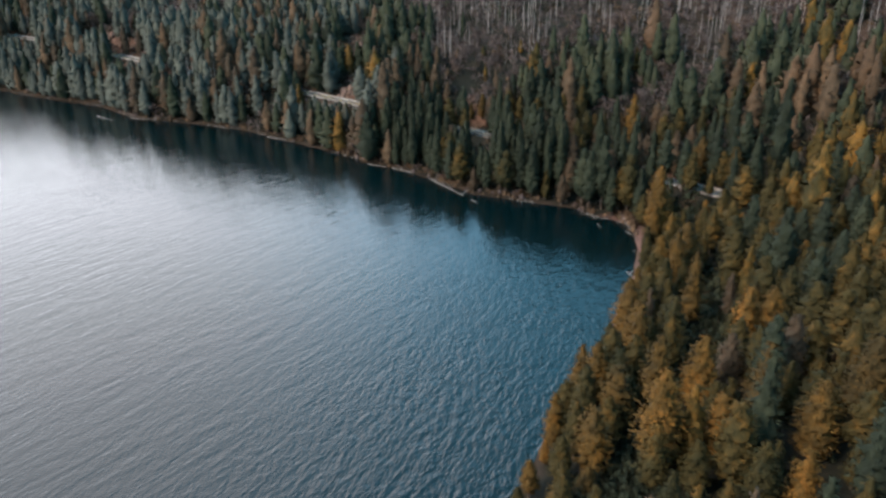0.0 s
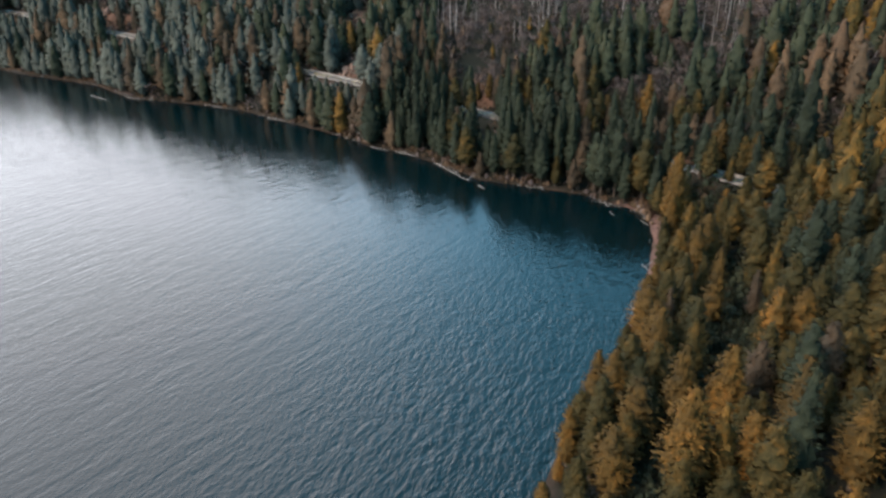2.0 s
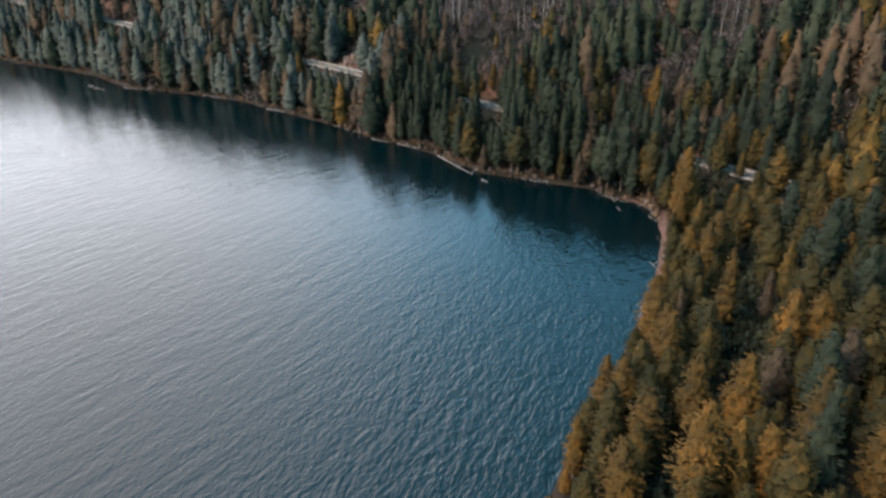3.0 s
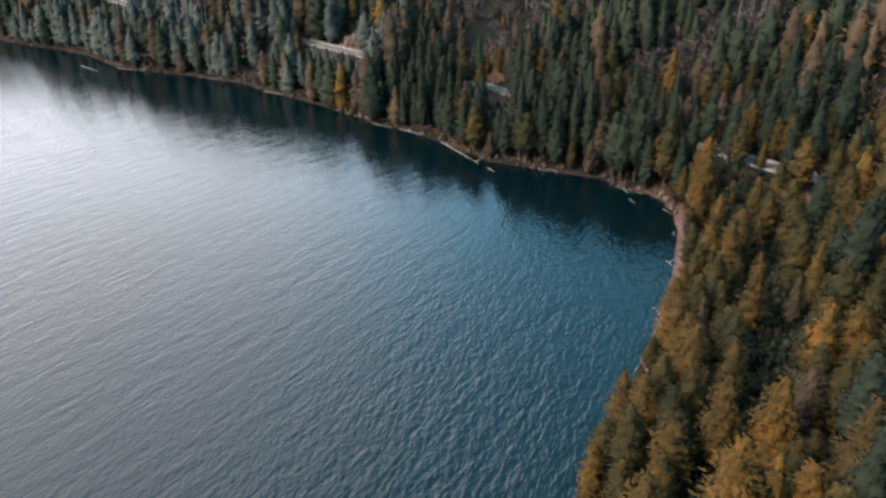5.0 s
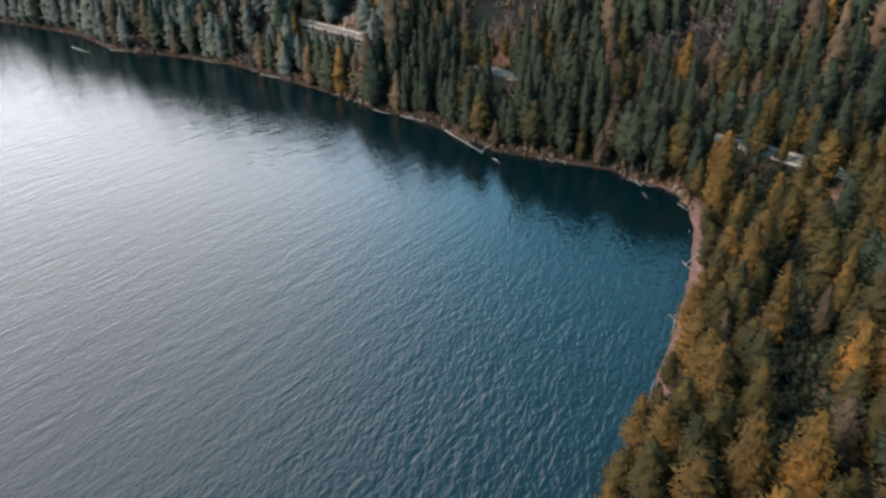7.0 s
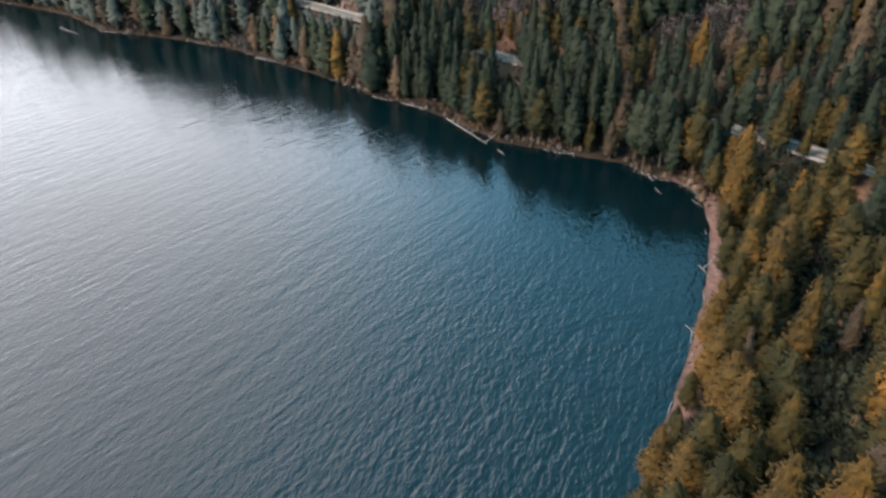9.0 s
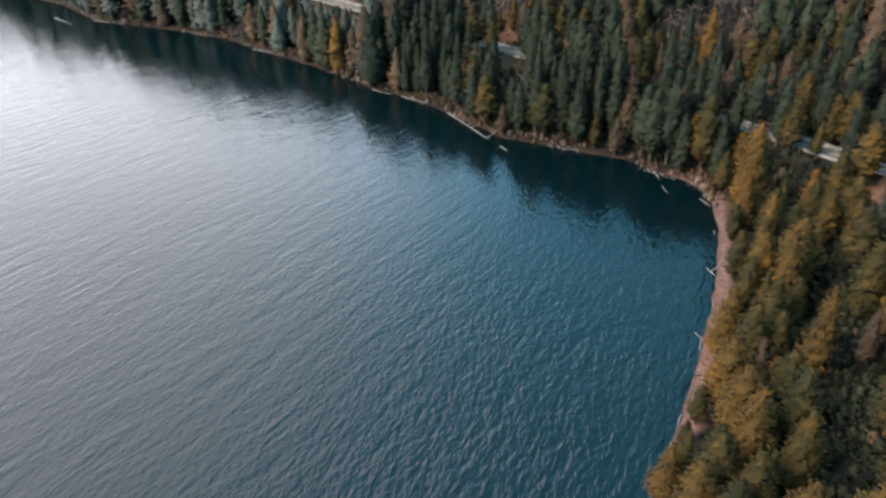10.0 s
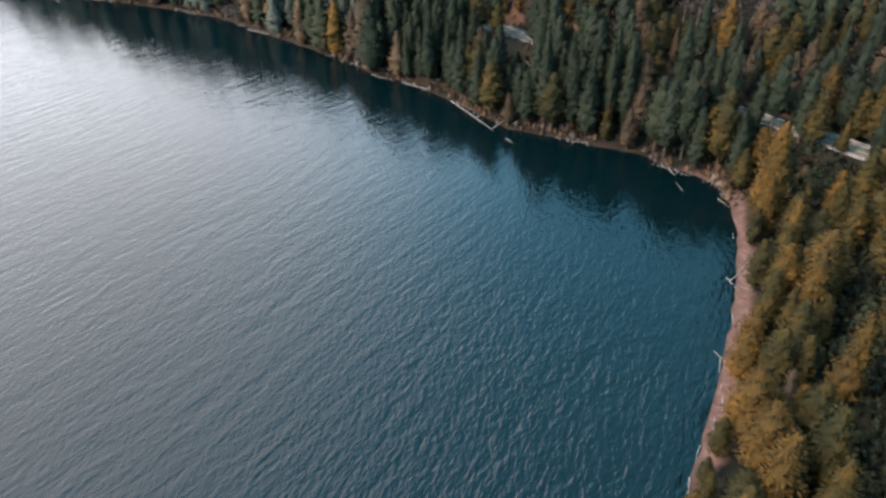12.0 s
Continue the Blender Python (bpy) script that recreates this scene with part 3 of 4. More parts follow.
def near_wood(px, py, z, d, r):
    gap = np.full(px.shape, 6.0)
    gap[d < 22] = 5.0
    gap[(py > 205) & (px < 102)] = 6.2
    gap[clear_of(px, py, d, r) | (d > 75)] = 0
    return gap


# where the beach ends the first row of trees stands right over the water
edge = [(ax + (bx - ax) * k / 3, ay + (by - ay) * k / 3) for (ax, ay), (bx, by) in zip(SHORE_NEAR[7:16], SHORE_NEAR[8:17]) for k in range(3)]
last = (999, 999)
for x, y in edge:
    x += rng.uniform(2.2, 3.4)
    if 98 < y < 168 and math.hypot(x - last[0], y - last[1]) > rng.uniform(3.8, 5.0) and all(math.hypot(x - a, y - b) > 2.6 for a, b, _ in PLANTED):
        z = float(land(np.array([x]), np.array([y]))[0][0])
        plant(x, y, z + rng.uniform(9, 14.5), rng.randint(5), rng.choice(["gold", "amber", "rust"], p=[0.54, 0.42, 0.04]), rng.uniform(0, 6.28), rng.uniform(1.25, 1.6))
        last = (x, y)

near = scatter(rng, 9000, (0, 135, 92, 262), 4, near_wood)
near = sorted(near, key=lambda p: p[3] + 0.25 * abs(p[1] - 165))[:280]
for x, y, h, d in near:
    shape = rng.randint(5)
    hue = rng.choice(["gold", "green", "amber", "rust"], p=[0.66, 0.0, 0.32, 0.02] if d < 16 else [0.78, 0.0, 0.20, 0.02] if d < 30 else [0.68, 0.18, 0.11, 0.03])
    plant(x, y, h + rng.uniform(13, 20) + min(d, 30) * 0.13, shape, hue, rng.uniform(0, 6.28), rng.uniform(1.12, 1.5))


# ---- the woods beyond: one mesh for each sort of growth ----
def wood_models(kind):
    models = []
    for k in range(6):
        r = np.random.RandomState(60 + k)
        if kind in ("conifer", "far conifer"):
            radius, full = r.uniform(3.7, 4.9), r.uniform(0.58, 0.88)
            whorls, sides, levels, sprays, size = (9, 10, 20, 160, 1.2) if kind == "conifer" else (7, 8, 13, 85, 1.7)
            models.append(crown_shape(r, HEIGHT, radius, whorls, 5, sides, levels, sprays, size, low=0.05, full=full))
        elif kind == "snag":
            models.append((*trunk_shape(r, HEIGHT, 0.26, 11, 2.2, 0.3), None))
        elif kind == "bare":
            stem = trunk_shape(r, HEIGHT * 0.75, 0.2, 6, 3.0, 0.3)
            models.append(joined([(*stem, unit(stem[0] * (1, 1, 0) + (0, 0, 0.1))), twig_shape(r, HEIGHT, 3.4, 78, 2.0)]))
        elif kind == "twiggy bush":
            models.append(twig_shape(r, 2.2, 1.3, 24, 0.95))
        elif kind == "bush":
            models.append(crown_shape(r, 1.9, 1.5, 3, 4, 6, 6, 14, 0.75, low=0.0, full=0.5, wide=0.16))
    return models


def wood(name, kind, places, mats, label, category):
    """places: x, y, foot height, size, slimness, material. All joined in one mesh."""
    models = wood_models(kind)
    all_v, all_f, all_m, all_n, hues, n = [], [], [], [], [], 0
    r = np.random.RandomState(len(places))
    for x, y, z, size, slim, mat in places:
        v, f, soft = models[r.randint(len(models))]
        a = r.uniform(0, 6.28)
        c, s = math.cos(a), math.sin(a)
        turned = np.array(((c, s, 0), (-s, c, 0), (0, 0, 1)))
        all_v.append(v @ turned * (size * slim, size * slim, size) + (x, y, z))
        if soft is not None:
            all_n.append(soft @ turned)
        hues.append(np.full(len(v), r.rand()))
        all_f.append(f + n)
        all_m.append(np.full(len(f), mat))
        n += len(v)
    mesh = quads(name, np.vstack(all_v), np.vstack(all_f), mats, np.concatenate(all_m), normals=np.vstack(all_n) if all_n else None, hue=np.concatenate(hues))
    return tagged(new(name, mesh), label, category, kind="stuff")


def in_sight(px, py):
    return (px > -0.70 * py - 25) & (px < 0.66 * py + 35)


GLIMPSES = [(-338, -298), (-222, -184), (-76, -40), (11, 22), (93, 107)]      # stretches of x in which the road shows from the lake


def headroom(x, y, h):
    """How tall a tree may grow where the road shows over it."""
    road_gap, along = distance(np.array([x]), np.array([y]), ROAD)
    foot = [float(np.interp(along[0], np.arange(len(ROAD)), ROAD[:, k])) for k in range(3)]
    if any(a < x < b for a, b in GLIMPSES) and y > 215 and foot[1] + 0.5 * foot[0] > y + 0.5 * x:
        return foot[2] + 0.15 * float(road_gap[0]) - h
    return 99.0


def far_wood(px, py, z, d, r):
    gap = np.interp(d, [0, 40, 120, 300], [4.7, 5.6, 5.9, 7.0])
    gap = np.where((px > 40) & (d > 75), gap * (1.0 + 0.25 * np.clip(ripple(px, py, 60, 31), 0, 1)), gap)
    gap = np.where(px < 0, gap * 0.88, gap)
    shown = np.zeros(px.shape, bool)
    for a, b in GLIMPSES:
        shown |= (px > a) & (px < b)
    gap[(r < 14) & ~shown] = 4.0
    gap[(px > 15) & (py < 268) & (d < 45)] = 5.6
    gap[(py > 205) & (py < 268) & (px > 15) & (px < 102)] = 6.2
    gap[(px > 20) & (py > 258) & (d < 34)] = 4.2
    gap[clear_of(px, py, d, r) | (d > 190) | ~in_sight(px, py)] = 0
    return gap


# what grows where on the hill: centre, reach in x and y, sort of growth (the first that holds a place counts)
STANDS = [(-50, 464, 8, 22, "open"), (-252, 560, 17, 15, "open"), (-224, 529, 17, 9, "open"), (14, 384, 8, 16, "open"),
          (24, 344, 16, 9, "larch"), (48, 328, 17, 10, "larch"), (75, 313, 17, 10, "larch"), (98, 300, 12, 10, "larch"), (147, 290, 10, 9, "rust"),
          (90, 331, 22, 9, "leafless"), (112, 334, 14, 14, "leafless"), (126, 299, 6, 7, "leafless"), (22, 396, 28, 30, "shrub"), (-185, 562, 42, 30, "shrub"),
          (78, 360, 22, 20, "stand"), (62, 372, 16, 16, "stand"), (106, 366, 9, 9, "stand"), (116, 314, 13, 11, "stand"), (134, 320, 14, 12, "stand"), (152, 332, 15, 14, "stand"), (172, 350, 16, 16, "stand"),
          (190, 372, 16, 18, "stand"), (-28, 452, 22, 40, "stand"), (-110, 470, 45, 45, "spruce"), (192, 336, 22, 26, "burnt"), (140, 388, 70, 46, "burnt"), (50, 440, 60, 46, "burnt"), (6, 500, 40, 40, "burnt")]
MIX = {"larch": (0.05, [0.46, 0.10, 0.0, 0.44]), "rust": (0.25, [0.2, 0.0, 0.0, 0.8]), "leafless": (0.92, [0, 0.7, 0, 0.3]), "shrub": (0.72, [0.45, 0.2, 0.0, 0.35]),
       "spruce": (0.14, [0.0, 0.24, 0.56, 0.20]), "stand": (0.05, [0.05, 0.86, 0.0, 0.09]), "burnt": (0.62, [0.08, 0.72, 0.0, 0.2])}      # share of leafless trees, and of gold, green, haze-paled blue-green and russet conifers


def growth(x, y):
    return next((kind for cx, cy, rx, ry, kind in STANDS if math.hypot((x - cx) / rx, (y - cy) / ry) < 1), "")


far = scatter(rng, 90000, (-520, 400, 95, 860), 4, far_wood)
# the trees nearest the corner of the lake stand singly
corner = sorted((p for p in far if p[0] > -25 and p[1] > 240 and p[3] < 60 and growth(p[0], p[1]) in ("", "larch")), key=lambda p: math.hypot(p[0] - 62, p[1] - 280))[:190]
for x, y, h, d in corner:
    hue = rng.choice(["gold", "green", "rust", "amber"], p=[0.44, 0.08, 0.43, 0.05] if growth(x, y) == "larch" else [0.12, 0.80, 0.08, 0.0] if d < 30 else [0.30, 0.34, 0.24, 0.12])
    tall = rng.uniform(16, 23) if growth(x, y) == "larch" else rng.uniform(17, 26) if d < 34 else rng.uniform(13, 22)
    tall = min(tall, headroom(x, y, h) + 1.5)
    if tall < 4.5:
        continue
    plant(x, y, h + tall, rng.randint(5), hue, rng.uniform(0, 6.28), rng.uniform(1.1, 1.4))
standing = set(corner)
conifers, backwood, snags, bare = [], [], [], []
for x, y, h, d in far:
    if (x, y, h, d) in standing:
        continue
    tallest = headroom(x, y, h) + 1.5
    if tallest < 2.5:
        continue
    sort = growth(x, y)
    if sort == "open":
        continue
    left = np.clip((40 - x) / 160, 0, 1)
    drift = float(ripple(np.array([x]), np.array([y]), 34, 35)[0])
    slim = rng.uniform(1.15, 1.7) * (1.2 if x < -20 else 1.08)
    roll = rng.rand()
    dead = 0.30 if sort == "burnt" else 0.012
    # the haze-paled conifers take over towards the left
    leafless, share = MIX.get(sort, (0.10 + 0.10 * left + 0.15 * np.clip((d - 90) / 60, 0, 1),
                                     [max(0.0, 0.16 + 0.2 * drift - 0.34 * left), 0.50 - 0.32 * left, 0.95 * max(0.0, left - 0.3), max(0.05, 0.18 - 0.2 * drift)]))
    if x > 15 and y < 268:
        leafless, share = 0.06, [0.8, 0.06, 0.0, 0.1] if d < 16 else [0.66, 0.22, 0.0, 0.1]
    share = np.array(share)
    if roll < dead:
        snags.append((x, y, h, rng.uniform(0.55, 1.1), 0.55 * slim, 0))
        for _ in range(2):
            ox, oy = x + rng.uniform(-4.5, 4.5), y + rng.uniform(-4.5, 4.5)
            snags.append((ox, oy, float(land(np.array([ox]), np.array([oy]))[0][0]), rng.uniform(0.4, 0.95), 0.5 * slim, 0))
    elif roll < dead + leafless:
        for _ in range(2 if d > 42 else 1):
            ox, oy = x + rng.uniform(-2.5, 2.5), y + rng.uniform(-2.5, 2.5)
            bare.append((ox, oy, float(land(np.array([ox]), np.array([oy]))[0][0]), min(rng.uniform(0.26, 0.55), tallest / HEIGHT), slim * 1.25, 0))
    else:
        hue = rng.choice(4, p=share / share.sum())
        grown = rng.uniform(0.45, 1.0) + 0.35 * rng.rand() ** 2
        grown = 0.55 * grown if sort in ("shrub", "burnt") else 0.72 * grown if sort == "larch" else grown
        size = min(grown + (0.22 if -30 < x < 140 and y > 268 and d < 42 else 0.12 if x <= -30 and d < 60 else 0), tallest / HEIGHT)
        (conifers if d < 70 else backwood).append((x, y, h, size, slim * (1 if size > 0.4 else 1.4), hue))
# the wood goes on along the near shore, under the flight and behind it
behind = scatter(rng, 9000, (-150, 330, -220, 90), 8, lambda px, py, z, d, r: np.where((d < 2.5) | (d > 150) | (r < 6), 0, np.where(py > 68, 5.5, 8.6)))
for x, y, h, d in behind:
    share = [0.62, 0.32, 0.06] if d < 35 else [0.36, 0.48, 0.16]
    (conifers if d < 12 or y > 68 else backwood).append((x, y, h, rng.uniform(0.6, 1.1) * (0.7 if y > 68 else 1), rng.uniform(1.2, 1.6), (0, 1, 3)[rng.choice(3, p=share)]))
wood("conifer_wood", "conifer", conifers, [GOLD, GREEN, HAZED, RUST], "dense mixed conifer wood along the lake shore", "wood")
wood("hillside_wood", "far conifer", backwood, [GOLD, GREEN, HAZED, RUST], "mixed conifer wood covering the hillside behind the road", "wood")
wood("dead_wood", "snag", snags, [DEADWOOD], "grey standing dead trunks on a burnt hillside", "dead trees")
wood("leafless_wood", "bare", bare, [TWIGS], "leafless purple-brown broadleaf trees among the conifers", "bare trees")


# ---- the road along the shore ----
def smooth_line(line, step):
    """Points an even step apart along a rounded polyline."""
    k = np.linspace(0, len(line) - 1, 40 * len(line))
    fine = np.stack([np.interp(k, np.arange(len(line)), line[:, c]) for c in range(3)], -1)
    for _ in range(60):
        fine[1:-1] = 0.25 * fine[:-2] + 0.5 * fine[1:-1] + 0.25 * fine[2:]
    run = np.concatenate([[0], np.cumsum(np.hypot(*np.diff(fine[:, :2], axis=0).T))])
    at = np.arange(0, run[-1], step)
    return np.stack([np.interp(at, run, fine[:, c]) for c in range(3)], -1)


def ribbon(name, line, left, right, lift, mat):
    way = np.gradient(line[:, :2], axis=0)
    way /= np.linalg.norm(way, axis=1)[:, None]
    side = np.stack([way[:, 1], -way[:, 0]], -1)
    a, b = line.copy(), line.copy()
    a[:, :2] += left * side
    b[:, :2] += right * side
    a[:, 2] += lift
    b[:, 2] += lift
    n = len(line)
    k = np.arange(n - 1)
    return quads(name, np.vstack([a, b]), np.stack([k, k + 1, n + k + 1, n + k], -1), [mat], smooth=True)


LANE = smooth_line(ROAD, 3.05)
PAINT = plain("road_paint", (0.55, 0.53, 0.50), (0.75, 0.73, 0.70), 0.8, 0.8)
road = tagged(new("road", ribbon("road", LANE, -3.5, 3.5, 0.16, ASPHALT)), "worn pale asphalt road winding through the trees above the lake", "road", kind="structure")
for offset in (-3.15, 3.15):
    part("edge_line", ribbon("edge_line", LANE, offset - 0.09, offset + 0.09, 0.168, PAINT), road, "white painted edge line")
part("centre_line", ribbon("centre_line", LANE, -0.08, 0.08, 0.168, plain("yellow_paint", (0.5, 0.36, 0.08), (0.62, 0.46, 0.12), 0.8, 0.8)), road, "yellow painted centre line")


def barrier_mesh():
    """A precast road barrier three metres long: splayed foot, tapering to a narrow top."""
    bm = bmesh.new()
    outline = [(-0.31, 0), (-0.31, 0.08), (-0.17, 0.33), (-0.10, 0.80), (0.10, 0.80), (0.17, 0.33), (0.31, 0.08), (0.31, 0)]
    ends = [[bm.verts.new((x, y, z)) for y, z in outline] for x in (-1.48, 1.48)]
    for i in range(8):
        j = (i + 1) % 8
        bm.faces.new((ends[0][i], ends[0][j], ends[1][j], ends[1][i]))
    bm.faces.new(ends[0][::-1])
    bm.faces.new(ends[1])
    bmesh.ops.recalc_face_normals(bm, faces=bm.faces)
    bmesh.ops.bevel(bm, geom=[e for e in bm.edges if abs(e.verts[0].co.z - 0.8) < 0.01 and abs(e.verts[1].co.z - 0.8) < 0.01], offset=0.03, segments=1, affect="EDGES")
    mesh = bpy.data.meshes.new("concrete_barrier")
    bm.to_mesh(mesh)
    bm.free()
    mesh.materials.append(CONCRETE)
    return mesh


BARRIER = barrier_mesh()
headings = np.gradient(LANE[:, :2], axis=0)
for (x, y, z), (dx, dy) in zip(LANE, headings):
    if any(a - 2 < x < b + 2 for a, b in GLIMPSES) and y > 225:
        n = math.hypot(dx, dy)
        for off in (3.95, -3.95):
            ob = new("concrete_barrier", BARRIER)
            ob.matrix_basis = Matrix.LocRotScale((x + off * dy / n, y - off * dx / n, z), Euler((0, 0, math.atan2(dy, dx) + rng.uniform(-0.02, 0.02))), None)
            tagged(ob, "pale precast concrete barrier beside the asphalt road", "road barrier", "barriers along the road")


# ---- driftwood, rocks and brush on the shore ----
def log_mesh(rng, length, girth, stubs, mat):
    """A weathered log lying along x, slightly bent, with broken branch stubs."""
    n = 7
    bend = rng.uniform(-0.04, 0.04) * length
    pts = [np.array((length * (i / (n - 1) - 0.5), bend * math.sin(3.14 * i / (n - 1)), 0.0)) for i in range(n)]
    radii = [girth * (1.0 - 0.55 * i / (n - 1)) * rng.uniform(0.9, 1.1) for i in range(n)]
    verts, faces = [], []
    for p, r in zip(pts, radii):
        for k in range(7):
            a = 6.2832 * k / 7
            verts.append(p + (0, r * math.cos(a) * rng.uniform(0.9, 1.1), r * math.sin(a)))
    for i in range(n - 1):
        for k in range(7):
            j = (k + 1) % 7
            faces.append((i * 7 + k, (i + 1) * 7 + k, (i + 1) * 7 + j, i * 7 + j))
    for end, r in ((0, radii[0]), (n - 1, radii[-1])):
        c = len(verts)
        verts.append(pts[end] + ((-0.1 if end == 0 else 0.15) * girth, 0, 0))
        for k in range(0, 7, 1):
            faces.append((end * 7 + k, end * 7 + (k + 1) % 7, c, c))
    body = (np.array(verts), np.array(faces))
    pieces = [body]
    for _ in range(stubs):
        p = pts[rng.randint(1, n - 1)]
        way = np.array((rng.uniform(0.2, 0.8), rng.uniform(-1, 1), rng.uniform(0.1, 0.9)))
        pieces.append(rod(p, p + way * rng.uniform(0.5, 1.3), girth * 0.35, girth * 0.15, 4))
    v, f = joined(pieces)
    bm = bmesh.new()
    ring = [bm.verts.new(c) for c in v]
    for face in f:
        keys = list(dict.fromkeys(int(k) for k in face))
        bm.faces.new([ring[k] for k in keys])
    mesh = bpy.data.meshes.new("driftwood_log")
    bm.to_mesh(mesh)
    bm.free()
    mesh.materials.append(mat)
    return mesh


# ends of the logs that lie on the beach and in the shallows, and their thickness
BEACH_LOGS = [(59.8, 216.0, 64.8, 221.5, 0.30), (59.4, 217.6, 60.6, 212.6, 0.24), (60.8, 214.0, 63.2, 212.6, 0.16), (56.9, 204.2, 56.2, 200.8, 0.24), (49.7, 192.6, 51.0, 189.2, 0.16),
              (50.6, 190.6, 49.0, 186.0, 0.28), (48.6, 182.8, 46.9, 179.9, 0.18), (47.8, 179.6, 46.5, 175.6, 0.26), (44.9, 174.4, 43.4, 170.9, 0.28), (40.6, 167.8, 38.9, 164.2, 0.22), (37.0, 160.9, 35.8, 157.2, 0.26)]
CORNER_LOGS = [(69.6, 262.2, 70.6, 259.0, 0.26), (67.4, 253.2, 69.2, 248.6, 0.22), (58.2, 270.0, 59.0, 266.2, 0.30), (58.5, 261.6, 59.2, 257.4, 0.20), (61.0, 267.0, 64.0, 266.2, 0.18),
               (65.9, 233.6, 66.6, 236.4, 0.16)]
FAR_LOGS = [(-5.7, 319.4, 8.6, 295.2, 0.34), (12.0, 290.0, 14.2, 286.0, 0.26), (8.0, 297.0, 15.0, 303.6, 0.24), (3.0, 305.6, 6.0, 308.4, 0.2), (-24.0, 336.6, -14.0, 329.4, 0.24),
            (-36.0, 344.2, -27.0, 338.4, 0.26), (-96.0, 397.6, -87.0, 392.2, 0.3), (-190.0, 447.0, -180.0, 443.0, 0.3), (-214.0, 453.4, -199.0, 441.0, 0.4)]
rng = np.random.RandomState(12)
for logs, words in ((BEACH_LOGS, "bleached driftwood log stranded on the gravel beach"), (CORNER_LOGS, "bleached driftwood log washed up in the corner of the lake"), (FAR_LOGS, "grey fallen log lying half in the shallows")):
    for ax, ay, bx, by, girth in logs:
        x, y, length = (ax + bx) / 2, (ay + by) / 2, math.hypot(bx - ax, by - ay)
        z0, z1 = (max(0.0, float(land(np.array([a]), np.array([b]))[0][0])) for a, b in ((ax, ay), (bx, by)))
        ob = new("driftwood_log", log_mesh(rng, length, girth * 0.45, 2 if length > 4 else 1, DRIFT if logs is not FAR_LOGS else DEADWOOD))
        ob.matrix_basis = Matrix.LocRotScale((x, y, (z0 + z1) / 2 + 0.45 * girth), Euler((0, -math.atan2(z1 - z0, length), math.atan2(by - ay, bx - ax))), None)
        tagged(ob, words, "log", "driftwood")


def boulder(rng):
    """A broken stone: a faceted, squashed lump."""
    u = np.linspace(0.25, 2.9, 4)
    verts = [(0, 0, 0.75)]
    for a in u:
        for k in range(6):
            b = 6.2832 * (k + rng.uniform(-0.25, 0.25)) / 6
            r = rng.uniform(0.75, 1.2)
            verts.append((r * math.sin(a) * math.cos(b), 0.8 * r * math.sin(a) * math.sin(b), 0.7 * r * math.cos(a)))
    faces = []
    for i in range(3):
        for k in range(6):
            j = (k + 1) % 6
            faces.append((1 + i * 6 + k, 1 + (i + 1) * 6 + k, 1 + (i + 1) * 6 + j, 1 + i * 6 + j))
    faces += [(0, 1, 2, 3), (0, 3, 4, 5), (0, 5, 6, 1)]
    return np.array(verts), np.array(faces)


def strewn(name, models, places, mats, label, category):
    r = np.random.RandomState(len(places) + 1)
    all_v, all_f, all_m, all_n, hues, n = [], [], [], [], [], 0
    for x, y, z, size, mat in places:
        v, f, *soft = models[r.randint(len(models))]
        a = r.uniform(0, 6.28)
        c, s = math.cos(a), math.sin(a)
        turned = np.array(((c, s, 0), (-s, c, 0), (0, 0, 1)))
        all_v.append(v @ turned * size + (x, y, z))
        all_n += [normals @ turned for normals in soft]
        hues.append(np.full(len(v), r.rand()))
        all_f.append(f + n)
        all_m.append(np.full(len(f), mat))
        n += len(v)
    mesh = quads(name, np.vstack(all_v), np.vstack(all_f), mats, np.concatenate(all_m), normals=np.vstack(all_n) if all_n else None, hue=np.concatenate(hues))
    return tagged(new(name, mesh), label, category, kind="stuff")


ROCK_CUT = plain("pink_rock", (0.08, 0.048, 0.036), (0.20, 0.125, 0.10), 0.35, 0.9, 0.08)
BOULDERS = [quads("boulder", *boulder(np.random.RandomState(70 + k)), [ROCK_CUT]) for k in range(5)]
for ox, oy, radius in OUTCROPS:
    outcrop = tagged(new("rock_outcrop"), "broken pinkish rock outcrop on the wooded slope", "rock", "outcrops on the slope")
    outcrop.matrix_basis = Matrix.Translation((ox, oy, float(land(np.array([ox]), np.array([oy]))[0][0])))
    for _ in range(16):
        a, q = rng.uniform(0, 6.28), radius * math.sqrt(rng.rand()) * 0.85
        x, y, size = q * math.cos(a), 0.7 * q * math.sin(a), rng.uniform(0.10, 0.24) * radius
        h = float(land(np.array([ox + x]), np.array([oy + y]))[0][0])
        stone = part("boulder", BOULDERS[rng.randint(5)], outcrop)
        stone.matrix_basis = Matrix.LocRotScale((x, y, h - outcrop.location.z + 0.1 * size), Euler((0, 0, rng.uniform(0, 6.28))), (size, size, 1.3 * size))
px, py = rng.uniform(-330, 75, 160000), rng.uniform(255, 560, 160000)
z, d, r = land(px, py)
clump = ripple(px, py, 22, 41)
stones = [(x, y, max(h, -0.15), rng.uniform(0.2, 0.65), 0) for x, y, h, s, c in zip(px, py, z, d, clump) if -0.9 < s < 1.3 and c > 0.1][:420]
strewn("shore_rocks", [boulder(np.random.RandomState(k)) for k in range(5)], stones, [ROCK], "grey broken rocks along the waterline", "rocks")
brush = [(x, y, h - 0.1, rng.uniform(0.5, 1.15) + 0.5 * max(0, c), rng.choice(3, p=[0.6, 0.22, 0.18])) for x, y, h, s, c in zip(px, py, z, d, clump) if 0.4 < s < 5.0 and c > -0.6][:800]
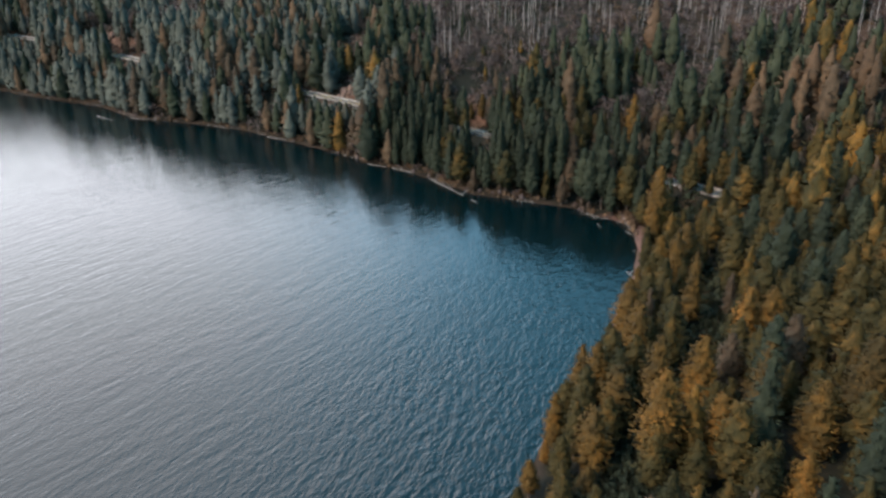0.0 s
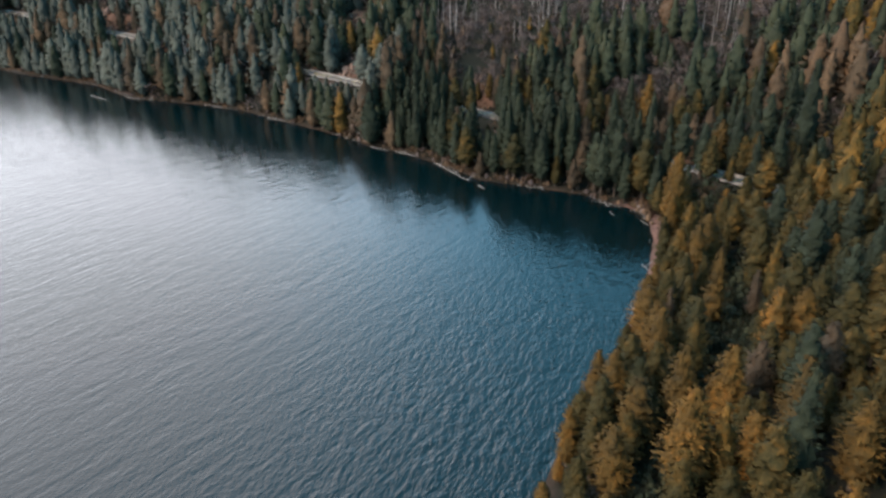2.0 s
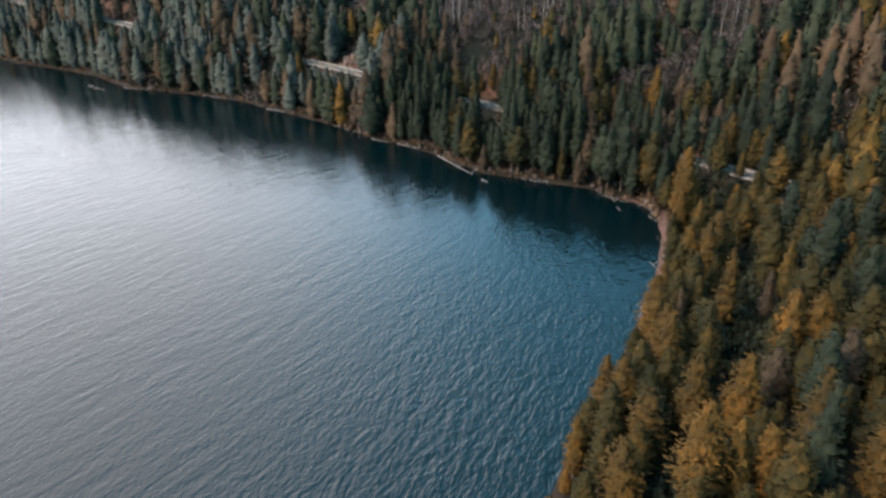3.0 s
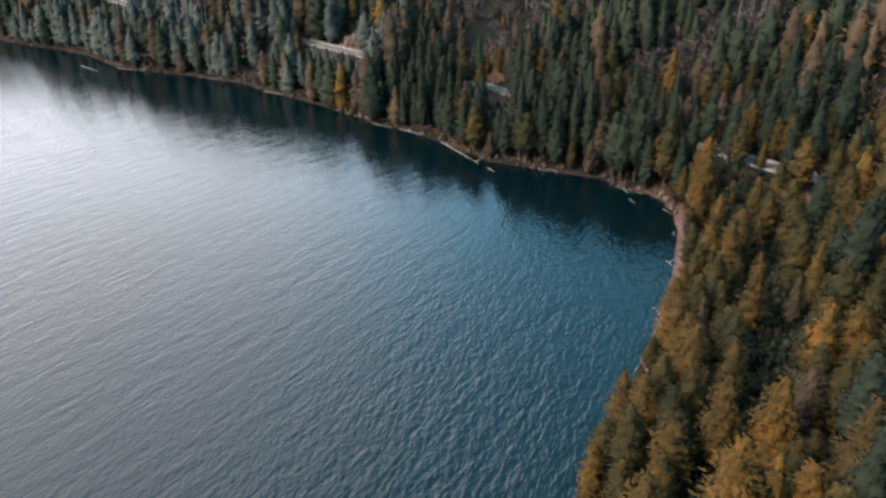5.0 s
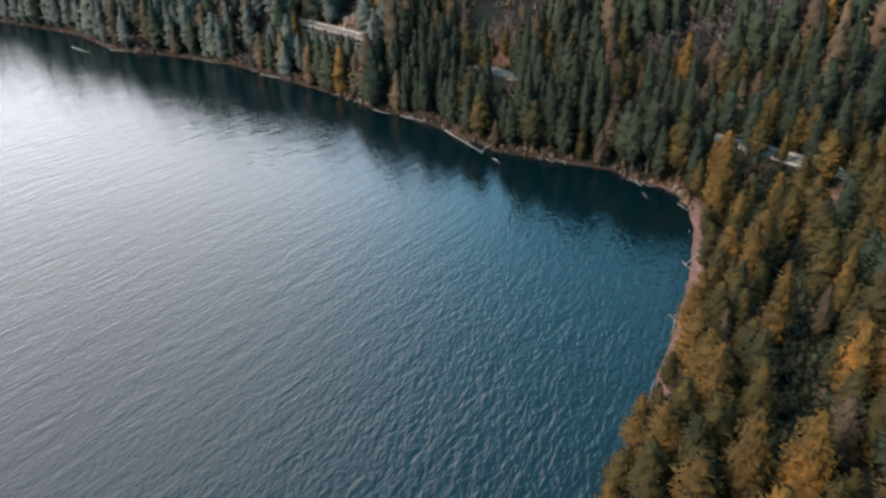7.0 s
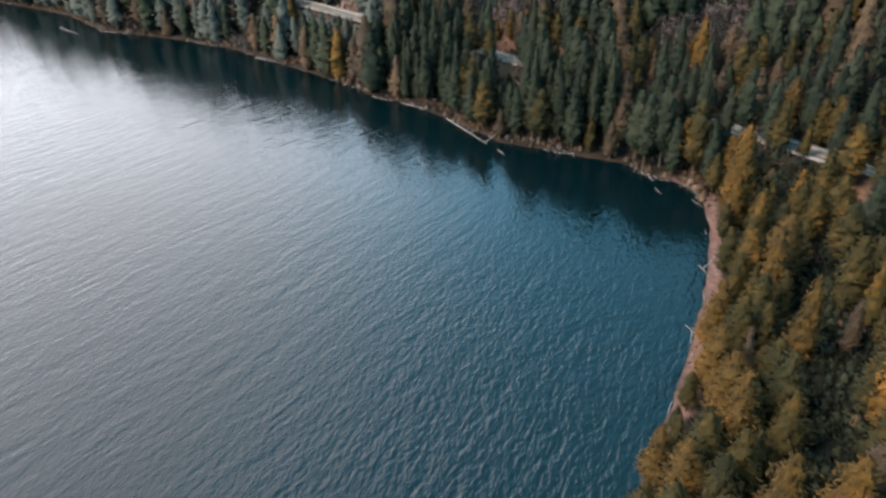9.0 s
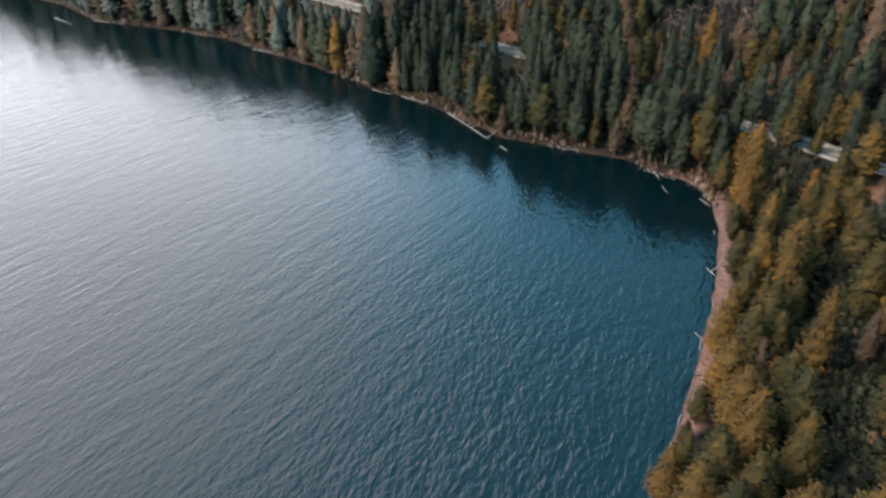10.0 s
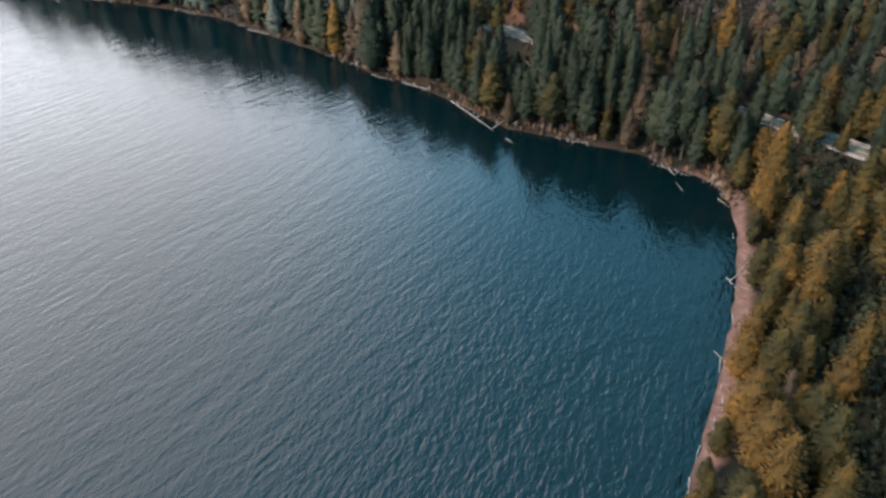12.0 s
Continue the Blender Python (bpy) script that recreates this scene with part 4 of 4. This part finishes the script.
brush += [(x, y, h - 0.1, rng.uniform(0.5, 1.3), rng.choice(3, p=[0.5, 0.3, 0.2])) for x, y, h, s, q in zip(px, py, z, d, r) if 5.2 < q < 13][:500]
qx, qy = rng.uniform(20, 260, 30000), rng.uniform(95, 420, 30000)
z, d, r = land(qx, qy)
clump = ripple(qx, qy, 30, 42)
brush += [(x, y, h - 0.1, rng.uniform(0.5, 1.4), rng.choice(3, p=[0.4, 0.3, 0.3])) for x, y, h, s, q, c in zip(qx, qy, z, d, r, clump) if s > 6.5 and q > 5 and c > 0.15 and (y > 262 or x > 110) and in_sight(np.array([x]), np.array([y]))[0]][:1100]
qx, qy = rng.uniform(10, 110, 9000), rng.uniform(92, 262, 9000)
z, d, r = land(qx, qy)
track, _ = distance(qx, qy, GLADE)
# low bushes, most in the shade-darkened green, thickest along the lane
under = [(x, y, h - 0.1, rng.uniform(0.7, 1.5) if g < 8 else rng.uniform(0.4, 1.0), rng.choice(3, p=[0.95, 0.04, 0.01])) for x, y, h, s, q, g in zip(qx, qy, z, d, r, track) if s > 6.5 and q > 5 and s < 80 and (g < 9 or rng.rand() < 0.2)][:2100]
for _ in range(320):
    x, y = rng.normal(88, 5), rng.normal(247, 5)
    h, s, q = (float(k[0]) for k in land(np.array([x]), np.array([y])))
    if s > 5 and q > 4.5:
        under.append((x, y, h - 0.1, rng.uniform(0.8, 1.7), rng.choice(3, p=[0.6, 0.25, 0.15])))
strewn("undergrowth", wood_models("bush") + wood_models("twiggy bush"), under, [SHADE_GREEN, GREEN, RUST], "undergrowth beneath the shore trees, its green darkened for their shade", "undergrowth")
qx, qy = rng.uniform(-330, 300, 26000), rng.uniform(240, 640, 26000)
z, d, r = land(qx, qy)
clump = ripple(qx, qy, 40, 44)
shrubs = [(x, y, h - 0.1, rng.uniform(0.9, 2.6), rng.choice(4, p=[0.62, 0.16, 0.08, 0.14])) for x, y, h, s, q, c, ok in zip(qx, qy, z, d, r, clump, in_sight(qx, qy)) if ok and 9 < s < 190 and q > 5.5 and c > -0.6][:4600]
strewn("hillside_shrubs", wood_models("twiggy bush"), shrubs, [TWIGS, RUST, DRY_GRASS, GREEN], "leafless and russet shrubs between the trees of the hillside", "shrubs")
for cx, cy, spread_out, count in ((70.5, 267.0, 4.5, 45), (8.5, 306.5, 5.5, 45), (76, 252, 5, 25), (84, 236, 5, 25), (150, 296, 8, 60)):
    for _ in range(count):
        x, y = rng.normal(cx, 0.5 * spread_out), rng.normal(cy, 0.5 * spread_out)
        h, s, q = (float(k[0]) for k in land(np.array([x]), np.array([y])))
        if s > 0.5 and q > 4.5:
            brush.append((x, y, h - 0.1, rng.uniform(0.6, 1.4), rng.choice(3, p=[0.45, 0.05, 0.5])))
strewn("dry_brush", wood_models("bush")[:3] + wood_models("twiggy bush"), brush, [DRY_GRASS, TWIGS, RUST], "dry russet brush and grass along the shore and road", "brush")
